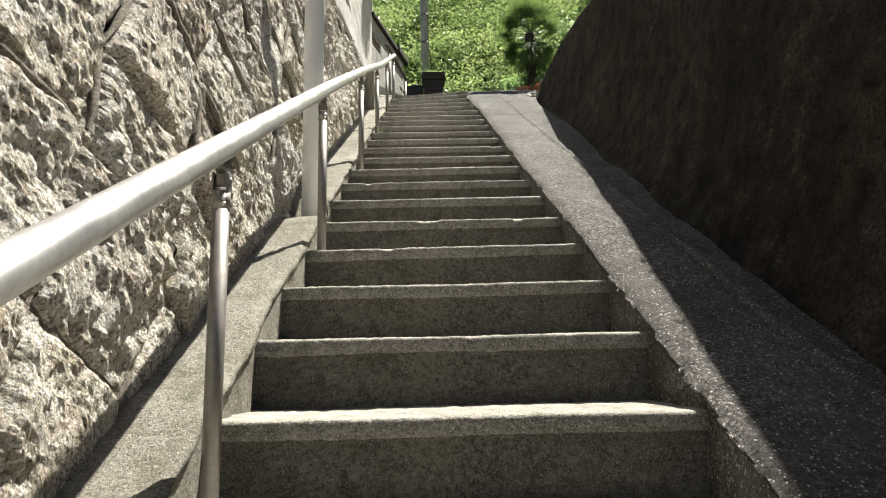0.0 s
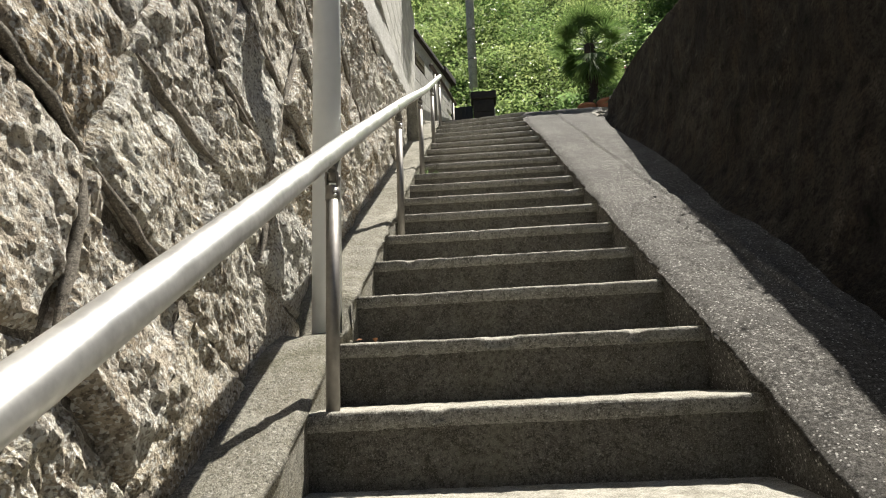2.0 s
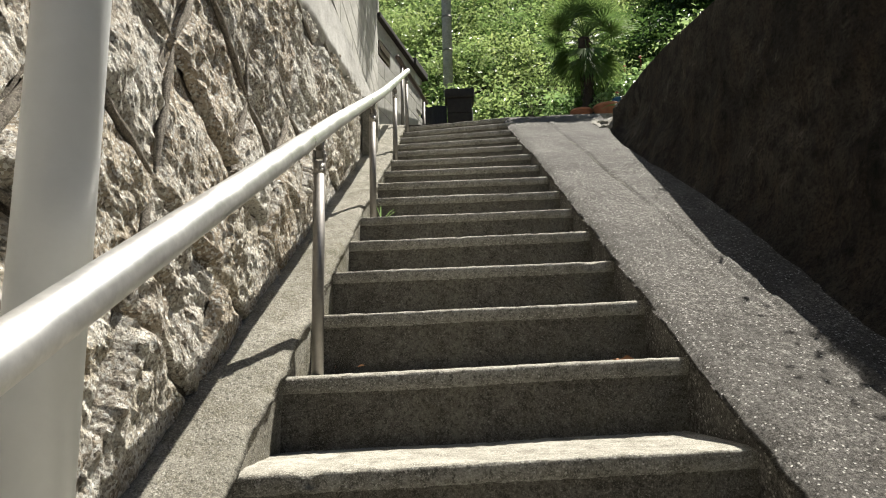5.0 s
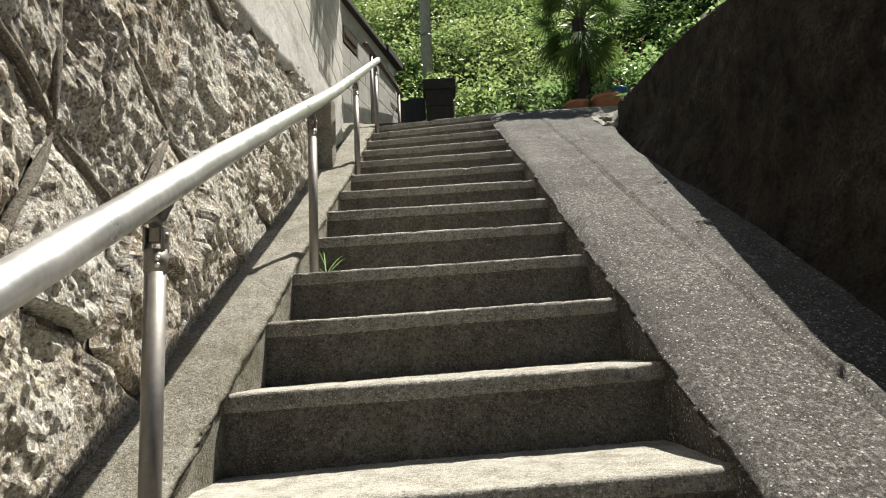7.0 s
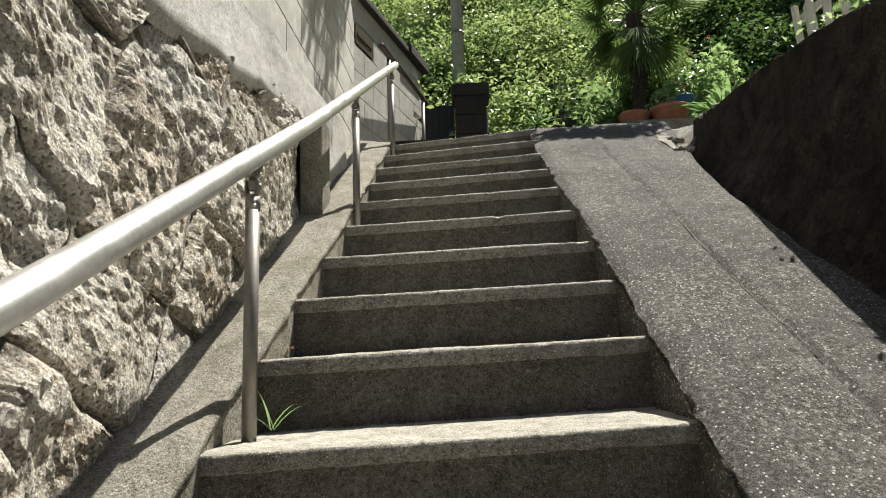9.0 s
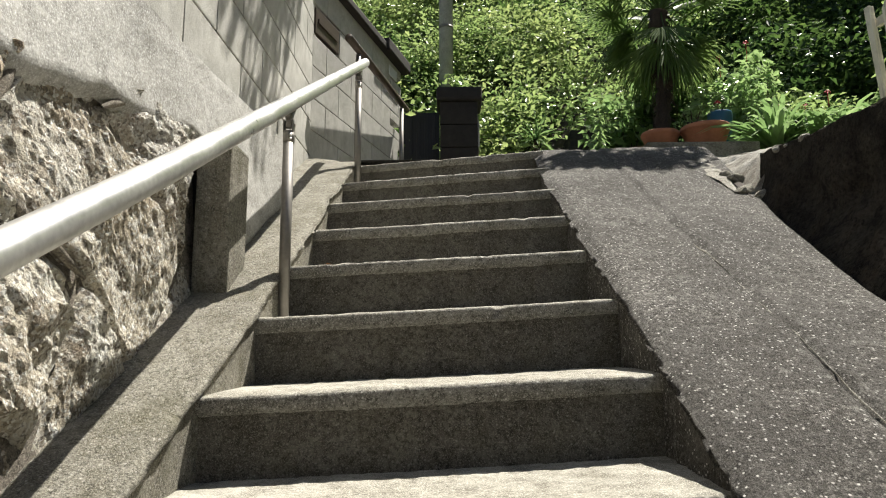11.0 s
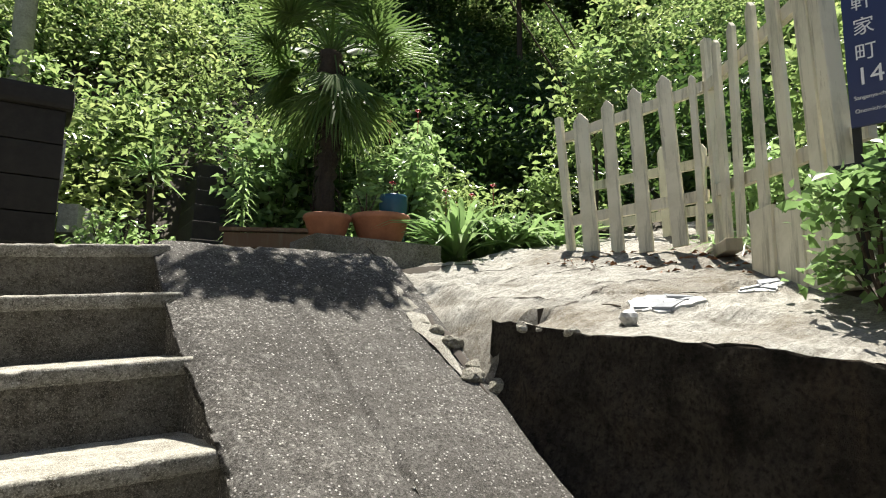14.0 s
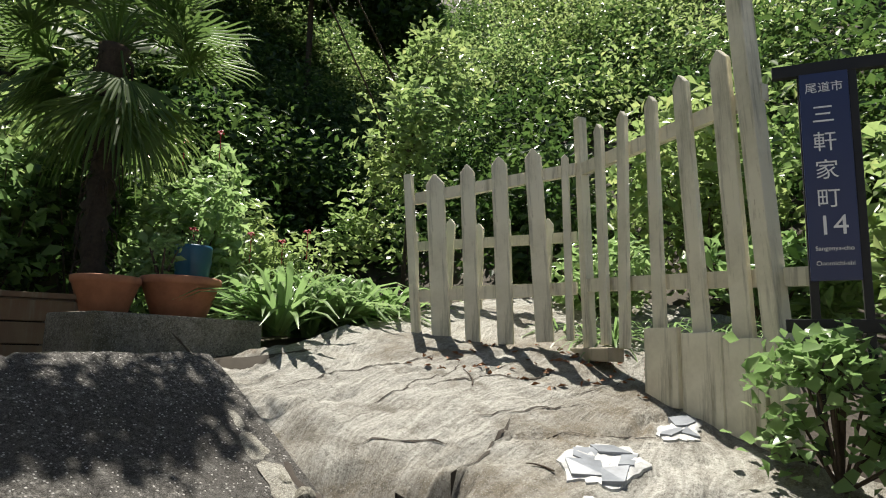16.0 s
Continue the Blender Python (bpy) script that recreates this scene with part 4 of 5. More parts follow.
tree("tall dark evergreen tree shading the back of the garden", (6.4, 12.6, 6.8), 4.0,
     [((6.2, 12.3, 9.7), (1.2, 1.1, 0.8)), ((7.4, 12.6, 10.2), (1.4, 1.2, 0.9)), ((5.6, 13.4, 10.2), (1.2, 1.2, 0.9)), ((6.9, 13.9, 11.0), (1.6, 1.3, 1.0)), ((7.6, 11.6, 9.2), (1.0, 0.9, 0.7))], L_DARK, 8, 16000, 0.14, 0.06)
tree("slender yellow-green tree with thin branches reaching over the steps", (4.25, 8.9, 4.5), 1.7,
     [((4.1, 8.8, 5.6), (0.45, 0.4, 0.4)), ((4.3, 8.6, 6.2), (0.5, 0.45, 0.45)), ((4.6, 8.9, 6.7), (0.45, 0.4, 0.4)), ((4.0, 9.1, 5.1), (0.4, 0.4, 0.4)), ((4.0, 8.6, 5.9), (0.45, 0.4, 0.4)),
      # These two clumps hang out of view, set to shadow the sloping strip.
      ((2.05, 8.36, 6.9), (0.42, 0.24, 0.22)), ((1.72, 8.34, 6.95), (0.36, 0.22, 0.2))], L_HILL, 11, 3000, 0.085, 0.02)
# Tree out of view, added to throw leaf shadow on the block wall.
tree("unseen leafy tree added behind the block wall for its leaf shadow", (-2.1, 8.9, 4.5), 3.0,
     [((0.2, 7.85, 7.95), (0.36, 0.34, 0.36)), ((0.1, 8.3, 8.2), (0.36, 0.36, 0.34)), ((0.15, 7.5, 8.1), (0.3, 0.26, 0.26)), ((-1.6, 9.4, 8.0), (0.6, 0.5, 0.4)), ((-2.2, 8.8, 8.3), (0.7, 0.5, 0.4))], L_HILL, 12, 2300, 0.085, 0.05)


# ---- palm ----
def build_palm():
    rng = random.Random(12)
    palm = empty("palm", "small fan palm with a fibrous brown trunk and drooping fronds", "palm tree", (1.72, 8.72, 4.02))
    bm = bmesh.new()
    n = 40
    tube(bm, [(0.02 * math.sin(i * 0.3), 0.015 * math.cos(i * 0.25), i / n * 1.53) for i in range(n + 1)], [0.050 + 0.012 * math.sin(i * 2.4) + 0.010 * rng.random() + 0.012 * i / n for i in range(n + 1)], 14)
    part("trunk", bm, M_FIBRE, palm, "shaggy brown fibre trunk", True)
    bm = bmesh.new()
    for k in range(150):
        z, a = rng.uniform(0.1, 1.55), rng.uniform(0, 6.283)
        c, d = math.cos(a), math.sin(a)
        tube(bm, [(0.05 * c, 0.05 * d, z), (0.085 * c, 0.085 * d, z - 0.03), (0.095 * c, 0.095 * d, z - rng.uniform(0.08, 0.16))], [0.006, 0.004, 0.001], 4, False)
    part("fibre", bm, M_FIBRE, palm, "loose hanging brown fibres")
    hub = Vector((0, 0, 1.60))
    for k in range(32):
        az = k * 2.4 + rng.uniform(-0.3, 0.3)
        hanging = k < 12
        el = rng.uniform(-1.35, -0.6) if hanging else rng.uniform(-0.15, 1.3)
        reach = rng.uniform(0.24, 0.36) if hanging else rng.uniform(0.26, 0.42)
        out = Vector((math.cos(az) * math.cos(el), math.sin(az) * math.cos(el), math.sin(el)))
        tip = hub + out * reach + Vector((0, 0, -0.04))
        bm = bmesh.new()
        tube(bm, [hub - Vector((0, 0, 0.06)), hub.lerp(tip, 0.5) + Vector((0, 0, 0.03)), tip], [0.009, 0.006, 0.005], 6)
        side = out.cross(Vector((0, 0, 1))).normalized()
        up = side.cross(out).normalized()
        blades = 25
        sag = 0.10 if hanging else 0.045
        for b in range(blades):
            a = (b / (blades - 1) - 0.5) * (2.6 if hanging else 4.2)
            d = (out * math.cos(a) + side * math.sin(a)).normalized()
            length = rng.uniform(0.30, 0.39) * (0.72 + 0.28 * math.cos(a / 2))
            w = 0.0105
            across = d.cross(up).normalized()
            fold = 0.03 * (1 - math.cos(a))
            bend = sag * rng.uniform(0.4, 1.5)
            rows = []
            for f, ww, dz in ((0.0, 0.25, 0.0), (0.3, 1.0, 0.010), (0.6, 0.9, -0.012), (0.85, 0.55, -0.45 * bend), (1.0, 0.05, -bend)):
                c = tip + d * length * f + Vector((0, 0, dz)) + up * (0.05 * f - fold)
                rows.append((bm.verts.new(c - across * w * ww), bm.verts.new(c + up * 0.007 * ww), bm.verts.new(c + across * w * ww)))
            for p, q in zip(rows, rows[1:]):
                bm.faces.new((p[0], p[1], q[1], q[0]))
                bm.faces.new((p[1], p[2], q[2], q[1]))
        part("frond", bm, L_PALM, palm)


build_palm()


# ---- garden plants ----
def shrub(label, at, radii, material, count, leaf, seed, name="shrub", aspect=0.5, flat=0.6):
    rng = np.random.default_rng(seed)
    ob = empty(name, label, "shrub", at)
    p, nn = clump_points(rng, (0, 0, radii[2] * 0.75), radii, count, 7)
    me = leaf_mesh("foliage", p, leaf, material, rng, normals=nn, aspect=aspect, flat=flat)
    f = new("foliage", me)
    f.parent = ob
    for k in range(5):
        a = k * 1.3 + seed
        bm = bmesh.new()
        tube(bm, [(0, 0, -0.03), (radii[0] * 0.25 * math.cos(a), radii[1] * 0.25 * math.sin(a), radii[2] * 0.6), (radii[0] * 0.5 * math.cos(a), radii[1] * 0.5 * math.sin(a), radii[2] * 1.2)], [0.008, 0.006, 0.003], 5)
        part("stem", bm, M_BARK, ob)
    return ob


SHRUBS = (
    ("leafy green shrub beside the gate pillar", (0.60, 9.35, 4.02), (0.34, 0.26, 0.30), L_GARDEN, 900, 0.055),
    ("low dark shrub at the landing's edge", (1.0, 8.75, 4.0), (0.3, 0.12, 0.08), L_DARK, 500, 0.05),
    ("low bright ivy at the landing's far edge", (0.72, 9.0, 4.0), (0.34, 0.14, 0.13), L_GARDEN, 600, 0.05),
    ("low ivy beside the garden steps", (1.55, 8.95, 4.0), (0.28, 0.2, 0.22), L_GARDEN, 600, 0.05),
    ("leafy climbing bush beside the garden steps", (0.75, 10.7, 4.9), (0.4, 0.4, 0.5), L_HILL, 1100, 0.07),
    ("bushy shrub beyond the gate pillar", (0.25, 10.5, 4.3), (0.5, 0.4, 0.6), L_HILL, 1500, 0.08),
    ("leafy bright bush behind the palm", (1.85, 10.2, 4.4), (0.45, 0.4, 0.7), L_HILL, 1300, 0.09),
    ("broad-leaved bright green garden shrub", (1.62, 9.6, 4.1), (0.36, 0.3, 0.8), L_IVY, 700, 0.10),
    ("bushy flowering garden shrub behind the pots", (2.2, 8.75, 4.1), (0.36, 0.3, 0.55), L_GARDEN, 1700, 0.07),
    ("tall leafy garden shrub", (2.55, 9.0, 4.15), (0.3, 0.3, 0.75), L_GARDEN, 900, 0.08),
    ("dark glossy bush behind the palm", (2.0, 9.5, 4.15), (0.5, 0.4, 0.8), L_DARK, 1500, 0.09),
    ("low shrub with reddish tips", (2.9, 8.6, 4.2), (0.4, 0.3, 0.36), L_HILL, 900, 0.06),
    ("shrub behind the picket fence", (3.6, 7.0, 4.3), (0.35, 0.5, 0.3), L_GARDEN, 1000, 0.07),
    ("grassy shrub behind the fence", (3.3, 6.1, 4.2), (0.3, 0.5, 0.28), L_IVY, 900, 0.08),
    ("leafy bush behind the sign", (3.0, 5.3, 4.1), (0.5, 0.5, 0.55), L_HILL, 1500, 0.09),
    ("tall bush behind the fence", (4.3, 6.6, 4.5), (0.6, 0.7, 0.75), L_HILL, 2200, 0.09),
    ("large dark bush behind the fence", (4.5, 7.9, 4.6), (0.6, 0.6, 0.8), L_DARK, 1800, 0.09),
    ("bushy growth beside the sign", (3.9, 5.0, 4.4), (0.7, 0.7, 0.9), L_HILL, 2300, 0.10),
    ("leafy bush at the back of the garden", (3.1, 9.6, 4.3), (0.5, 0.4, 0.55), L_HILL, 1200, 0.08),
)
for i, (label, at, radii, mat, count, leaf) in enumerate(SHRUBS):
    shrub(label, at, radii, mat, int(count * 1.2), leaf, 20 + i)


def strap_plant(name, label, at, count, length, width, material, seed, droop=0.6, trunk=0.0, spread_el=(0.3, 1.3)):
    """A rosette of strap leaves, with a bare stem when trunk is given."""
    rng = random.Random(seed)
    ob = empty(name, label, "plant", at)
    if trunk:
        bm = bmesh.new()
        tube(bm, [(0, 0, -0.03), (0.015, 0, trunk * 0.5), (0, 0.01, trunk)], [0.03, 0.026, 0.022], 9)
        part("stem", bm, M_BARK, ob, "", True)
    bm = bmesh.new()
    for k in range(count):
        az, el = rng.uniform(0, 6.283), rng.uniform(*spread_el)
        d = Vector((math.cos(az) * math.cos(el), math.sin(az) * math.cos(el), math.sin(el)))
        s = d.cross(Vector((0, 0, 1))).normalized()
        L = length * rng.uniform(0.7, 1.15)
        base = Vector((rng.uniform(-0.5, 0.5) * width * 2, rng.uniform(-0.5, 0.5) * width * 2, trunk))
        rows = []
        for f, w in ((0, 0.5), (0.25, 0.95), (0.55, 1.0), (0.8, 0.6), (1.0, 0.05)):
            c = base + d * L * f - Vector((0, 0, droop * L * f * f))
            rows.append((bm.verts.new(c - s * width * w / 2), bm.verts.new(c - Vector((0, 0, width * 0.18 * w))), bm.verts.new(c + s * width * w / 2)))
        for p, q in zip(rows, rows[1:]):
            bm.faces.new((p[0], p[1], q[1], q[0]))
            bm.faces.new((p[1], p[2], q[2], q[1]))
    part("leaves", bm, material, ob, "", True)
    return ob


strap_plant("yucca", "spiky green yucca on a bare stem", (0.86, 9.95, 4.1), 46, 0.30, 0.022, L_IVY, 3, 0.25, 0.82, (-0.3, 1.4))


def tall_lily(label, at, height, seed):
    """A single stem with thin arching leaves in whorls from foot to tip."""
    rng = random.Random(seed)
    ob = empty("lily", label, "plant", at)
    bm = bmesh.new()
    tube(bm, [(0, 0, -0.03), (0.02, 0, height * 0.5), (0.01, 0.02, height)], [0.009, 0.007, 0.003], 7)
    part("stem", bm, L_GARDEN, ob, "", True)
    bm = bmesh.new()
    for k in range(110):
        f = k / 110
        a = k * 2.4 + rng.uniform(-0.3, 0.3)
        L = (0.17 - 0.10 * f) * rng.uniform(0.8, 1.2)
        d, s = Vector((math.cos(a), math.sin(a), 0.35)), Vector((-math.sin(a), math.cos(a), 0))
        base = Vector((0.018 * f, 0, 0.06 + f * (height - 0.06)))
        rows = []
        for g, w in ((0, 0.5), (0.4, 1.0), (0.75, 0.7), (1.0, 0.05)):
            c = base + d * L * g - Vector((0, 0, 0.75 * L * g * g))
            rows.append((bm.verts.new(c - s * 0.008 * w), bm.verts.new(c + s * 0.008 * w)))
        for p, q in zip(rows, rows[1:]):
            bm.faces.new((p[0], p[1], q[1], q[0]))
    part("leaves", bm, L_GARDEN, ob, "", True)


tall_lily("tall lily stem with thin arching leaves to its tip", (1.27, 9.05, 4.0), 0.86, 4)
for i in range(9):
    strap_plant("lily_clump", "dense clump of glossy strap leaves by the apron", (2.18 + 0.085 * i + 0.05 * (i % 3), 7.92 + 0.09 * ((i * 7) % 4), 4.16), 54, 0.76, 0.034, L_IVY, 50 + i, 0.6, 0.0, (0.65, 1.42))
for i in range(7):
    strap_plant("grass_tuft", "tuft of long bright grass behind the fence", (3.05 + 0.08 * (i % 4), 6.0 + 0.17 * i, 4.15), 36, 0.38, 0.012, L_IVY, 70 + i, 0.7)


def flowers():
    rng = random.Random(9)
    for i, (x, y, z) in enumerate(((2.45, 8.85, 5.35), (2.6, 8.7, 4.75), (2.75, 8.6, 4.72), (1.98, 8.33, 4.64), (2.9, 8.55, 4.8), (2.25, 8.9, 5.25))):
        bm = bmesh.new()
        for k in range(7):
            a = k * 0.9
            c = Vector((0.018 * math.cos(a), 0.018 * math.sin(a), 0.004 * (k % 3)))
            vs = [bm.verts.new(c * 0.2), bm.verts.new(c + Vector((-0.010 * math.sin(a), 0.010 * math.cos(a), 0.012))), bm.verts.new(c * 1.5), bm.verts.new(c + Vector((0.010 * math.sin(a), -0.010 * math.cos(a), 0.012)))]
            bm.faces.new(vs)
        tube(bm, [(0, 0, -0.16), (0.004, 0, -0.08), (0, 0, 0)], 0.003, 5)
        solid("flower", bm, M_RED, "small red flower on a thin stalk", "flower").location = (x, y, z)


flowers()


# ---- pots, slab, box ----
def pot(label, at, r, h, material, soil=True):
    ob = empty("plant_pot", label, "plant pot", at)
    bm = bmesh.new()
    lathe(bm, [(r * 0.62, 0), (r * 0.66, h * 0.04), (r * 0.93, h * 0.78), (r * 0.96, h * 0.8), (r * 1.0, h * 0.84), (r * 1.0, h * 0.97), (r * 0.97, h), (r * 0.88, h), (r * 0.86, h * 0.85)], 40)
    part("bowl", bm, material, ob, "", True)
    bm = bmesh.new()
    lathe(bm, [(r * 0.85, h * 0.80), (r * 0.86, h * 0.88), (r * 0.4, h * 0.91)], 24)
    part("soil", bm, M_SOIL, ob, "dark potting soil")
    return ob


pot("wide shallow terracotta bowl on the concrete slab", (1.79, 8.10, 4.215), 0.165, 0.17, M_TERRA)
pot("terracotta bowl on the concrete slab", (1.50, 8.16, 4.215), 0.13, 0.15, M_TERRA)
pot("blue glazed flower pot behind the terracotta bowl", (1.99, 8.33, 4.09), 0.085, 0.48, M_BLUE)
shrub("small plant growing in the terracotta bowl", (1.72, 8.14, 4.36), (0.12, 0.1, 0.12), L_GARDEN, 160, 0.04, 91, "potted_plant")
shrub("small plant in the blue pot", (1.99, 8.33, 4.54), (0.07, 0.07, 0.06), L_GARDEN, 70, 0.04, 92, "potted_plant")


def build_slab():
    bm = bmesh.new()
    box(bm, (1.32, 7.87, 3.9), (2.05, 8.30, 4.215), 0.012)
    solid("concrete_slab", bm, M_KERB, "low grey concrete slab carrying the pots", "slab")
    wb = empty("planter_box", "dark brown wooden planter box beside the slab", "planter", (1.30, 8.42, 4.0))
    wb.rotation_euler = (0, 0, radians(-28))
    for i in range(3):
        for side in (-1, 1):
            bm = bmesh.new()
            box(bm, (-0.24, side * 0.15 - 0.012, 0.01 + i * 0.085), (0.24, side * 0.15 + 0.012, 0.09 + i * 0.085), 0.004)
            part("side_board", bm, M_BROWNWOOD, wb)
            bm = bmesh.new()
            box(bm, (side * 0.228 - 0.012, -0.137, 0.01 + i * 0.085), (side * 0.228 + 0.012, 0.137, 0.09 + i * 0.085), 0.004)
            part("end_board", bm, M_BROWNWOOD, wb)
    for side in (-1, 1):
        bm = bmesh.new()
        box(bm, (-0.26, side * 0.15 - 0.025, 0.266), (0.26, side * 0.15 + 0.025, 0.288), 0.004)
        part("rim", bm, M_BROWNWOOD, wb, "weathered top board")
    bm = bmesh.new()
    box(bm, (-0.215, -0.137, 0.0), (0.215, 0.137, 0.225), 0.0)
    part("soil", bm, M_SOIL, wb, "dark planting soil")


build_slab()


# ---- steps going on up the hill ----
def build_far_steps():
    fs = empty("garden_steps", "narrow dark mossy steps climbing on up the hillside", "stairs", (1.07, 8.85, 4.0), kind="structure")
    for k in range(7):
        bm = bmesh.new()
        box(bm, (-0.14 + 0.054 * k, 0.24 * k, -0.1 + 0.16 * k), (0.24 + 0.054 * k, 0.24 * k + 0.5, 0.16 * (k + 1)), 0.012)
        part("step", bm, M_BRICKDARK, fs)


build_far_steps()


# ---- gate wall, pillar, metal gate, second rail ----
def build_gate_wall():
    gw = empty("gate_wall", "grey block wall angled in to the gate, with slotted blocks", "wall", (-0.80, 7.52, 4.0), kind="structure")
    ang = math.degrees(math.atan2(1.6, 0.42)) - 90
    gw.rotation_euler = (0, 0, radians(ang))
    L = 1.62
    bh = 0.206
    for row in range(6):
        y = 0.0
        i = 0
        while y < L - 0.02:
            ln = 0.39 if (i or row % 2 == 0) else 0.2
            ln = min(ln, L - y)
            bm = bmesh.new()
            if y > L - 0.45 and row in (1, 2, 3, 5):
                box(bm, (-0.14, y + 0.003, row * bh + 0.003), (0, y + ln - 0.003, row * bh + 0.07), 0.004)
                box(bm, (-0.14, y + 0.003, row * bh + 0.13), (0, y + ln - 0.003, row * bh + bh - 0.003), 0.004)
                box(bm, (-0.14, y + 0.003, row * bh + 0.06), (-0.08, y + ln - 0.003, row * bh + 0.14), 0)
            elif row == 4 and y < 0.35:
                box(bm, (-0.14, y + 0.003, row * bh + 0.003), (-0.05, y + ln - 0.003, row * bh + bh - 0.003), 0.004)
            else:
                box(bm, (-0.14, y + 0.003, row * bh + 0.003), (0, y + ln - 0.003, row * bh + bh - 0.003), 0.004)
            part("block", bm, M_BLOCK, gw)
            y += ln
            i += 1
    bm = bmesh.new()
    box(bm, (-0.19, -0.05, 6 * bh), (0.05, L - 0.45, 6 * bh + 0.06), 0.012)
    part("coping", bm, M_BRICKDARK, gw, "dark mossy coping")
    bm = bmesh.new()
    box(bm, (-0.22, L - 0.47, 6 * bh), (0.07, L + 0.06, 6 * bh + 0.10), 0.015)
    part("cap", bm, M_BRICKDARK, gw, "dark mossy pillar cap")
    bm = bmesh.new()
    box(bm, (0.002, L - 0.30, 5.35 * bh), (0.010, L - 0.13, 5.75 * bh), 0.002)
    part("nameplate", bm, M_WHITE, gw, "small pale plate")
    bm = bmesh.new()
    box(bm, (-0.05, 0.03, 4 * bh + 0.02), (0.004, 0.37, 5 * bh - 0.02), 0.004)
    box(bm, (0.002, 0.06, 4.45 * bh), (0.012, 0.34, 4.6 * bh), 0.002)
    part("letter_box", bm, M_DARKMETAL, gw, "dark recessed letter box")

    pl = empty("gate_pillar", "dark mossy block pillar with a flat cap", "pillar", (-0.06, 9.22, 4.0))
    for row in range(5):
        bm = bmesh.new()
        box(bm, (0.003, 0, row * 0.206), (0.33, 0.33, row * 0.206 + 0.2), 0.006)
        part("block", bm, M_BRICKDARK, pl)
    bm = bmesh.new()
    box(bm, (-0.03, -0.03, 1.03), (0.37, 0.37, 1.16), 0.03)
    part("cap", bm, M_BRICKDARK, pl, "mossy cap")
    bm = bmesh.new()
    box(bm, (0.33, 0.02, 0.62), (0.345, 0.30, 0.86), 0.003)
    part("plate", bm, M_PLASTER, pl, "pale plate on its side")

    lw = empty("low_block_wall", "low pale block wall climbing beside the garden path", "wall", (0.34, 9.58, 3.98), kind="structure")
    lw.rotation_euler = (0, 0, radians(-24))
    for row in range(3):
        for i in range(3 - row // 2):
            bm = bmesh.new()
            box(bm, (-0.06, i * 0.39 + 0.004 + 0.1 * (row % 2), row * 0.19 + 0.003), (0.06, (i + 1) * 0.39 - 0.004 + 0.1 * (row % 2), (row + 1) * 0.19 - 0.003), 0.005)
            part("block", bm, M_PLASTER, lw)

    mg = empty("metal_gate", "dark painted metal gate standing closed", "gate", (-0.42, 9.28, 4.0))
    bm = bmesh.new()
    box(bm, (0, 0, 0.05), (0.355, 0.03, 0.95), 0.004)
    part("panel", bm, M_BLACK, mg)
    for i in range(5):
        bm = bmesh.new()
        box(bm, (0.02 + 0.068 * i, -0.012, 0.06), (0.05 + 0.068 * i, 0.0, 0.94), 0.003)
        part("bar", bm, M_BLACK, mg)

    hr = empty("gate_handrail", "brown capped handrail on grey posts at the landing", "handrail", (0, 0, 0))
    bm = bmesh.new()
    tube(bm, [(-0.60, 7.66, 4.86), (-0.47, 8.3, 4.865), (-0.33, 9.0, 4.87)], 0.026, 18)
    part("rail", bm, M_DARKMETAL, hr, "dark brown tube", True)
    for x, y in ((-0.565, 7.85), (-0.36, 8.85)):
        bm = bmesh.new()
        tube(bm, [(x, y, 3.98), (x, y, 4.83)], 0.018, 14)
        part("post", bm, M_POST, hr, "grey steel post", True)


build_gate_wall()


def build_street_pole():
    up = empty("utility_pole", "grey concrete utility pole behind the gate", "pole", (-0.03, 11.0, hill(0, 11.0) - 0.2))
    bm = bmesh.new()
    tube(bm, [(0, 0, 0), (0, 0, 3), (0, 0, 7.5)], [0.085, 0.078, 0.066], 20)
    part("shaft", bm, M_PLASTER, up, "", True)
    for z in (1.5, 2.1):
        bm = bmesh.new()
        tube(bm, [(0, 0, z), (0, 0, z + 0.03)], 0.088, 20)
        part("band", bm, M_POST, up, "steel band", True)


build_street_pole()


# ---- sign ----
def text_mesh(name, body, size, at, material, parent):
    cu = bpy.data.curves.new(name, "FONT")
    cu.body, cu.size, cu.extrude, cu.align_x, cu.align_y = body, size, 0.0006, "CENTER", "CENTER"
    tmp = new(name, cu)
    me = bpy.data.meshes.new_from_object(tmp.evaluated_get(bpy.context.evaluated_depsgraph_get()))
    bpy.data.objects.remove(tmp)
    me.materials.append(material)
    ob = new(name, me)
    ob.parent = parent
    ob.matrix_basis = pose(*at) @ pose(0, 0, 0, 90, 0, 0)
    return ob


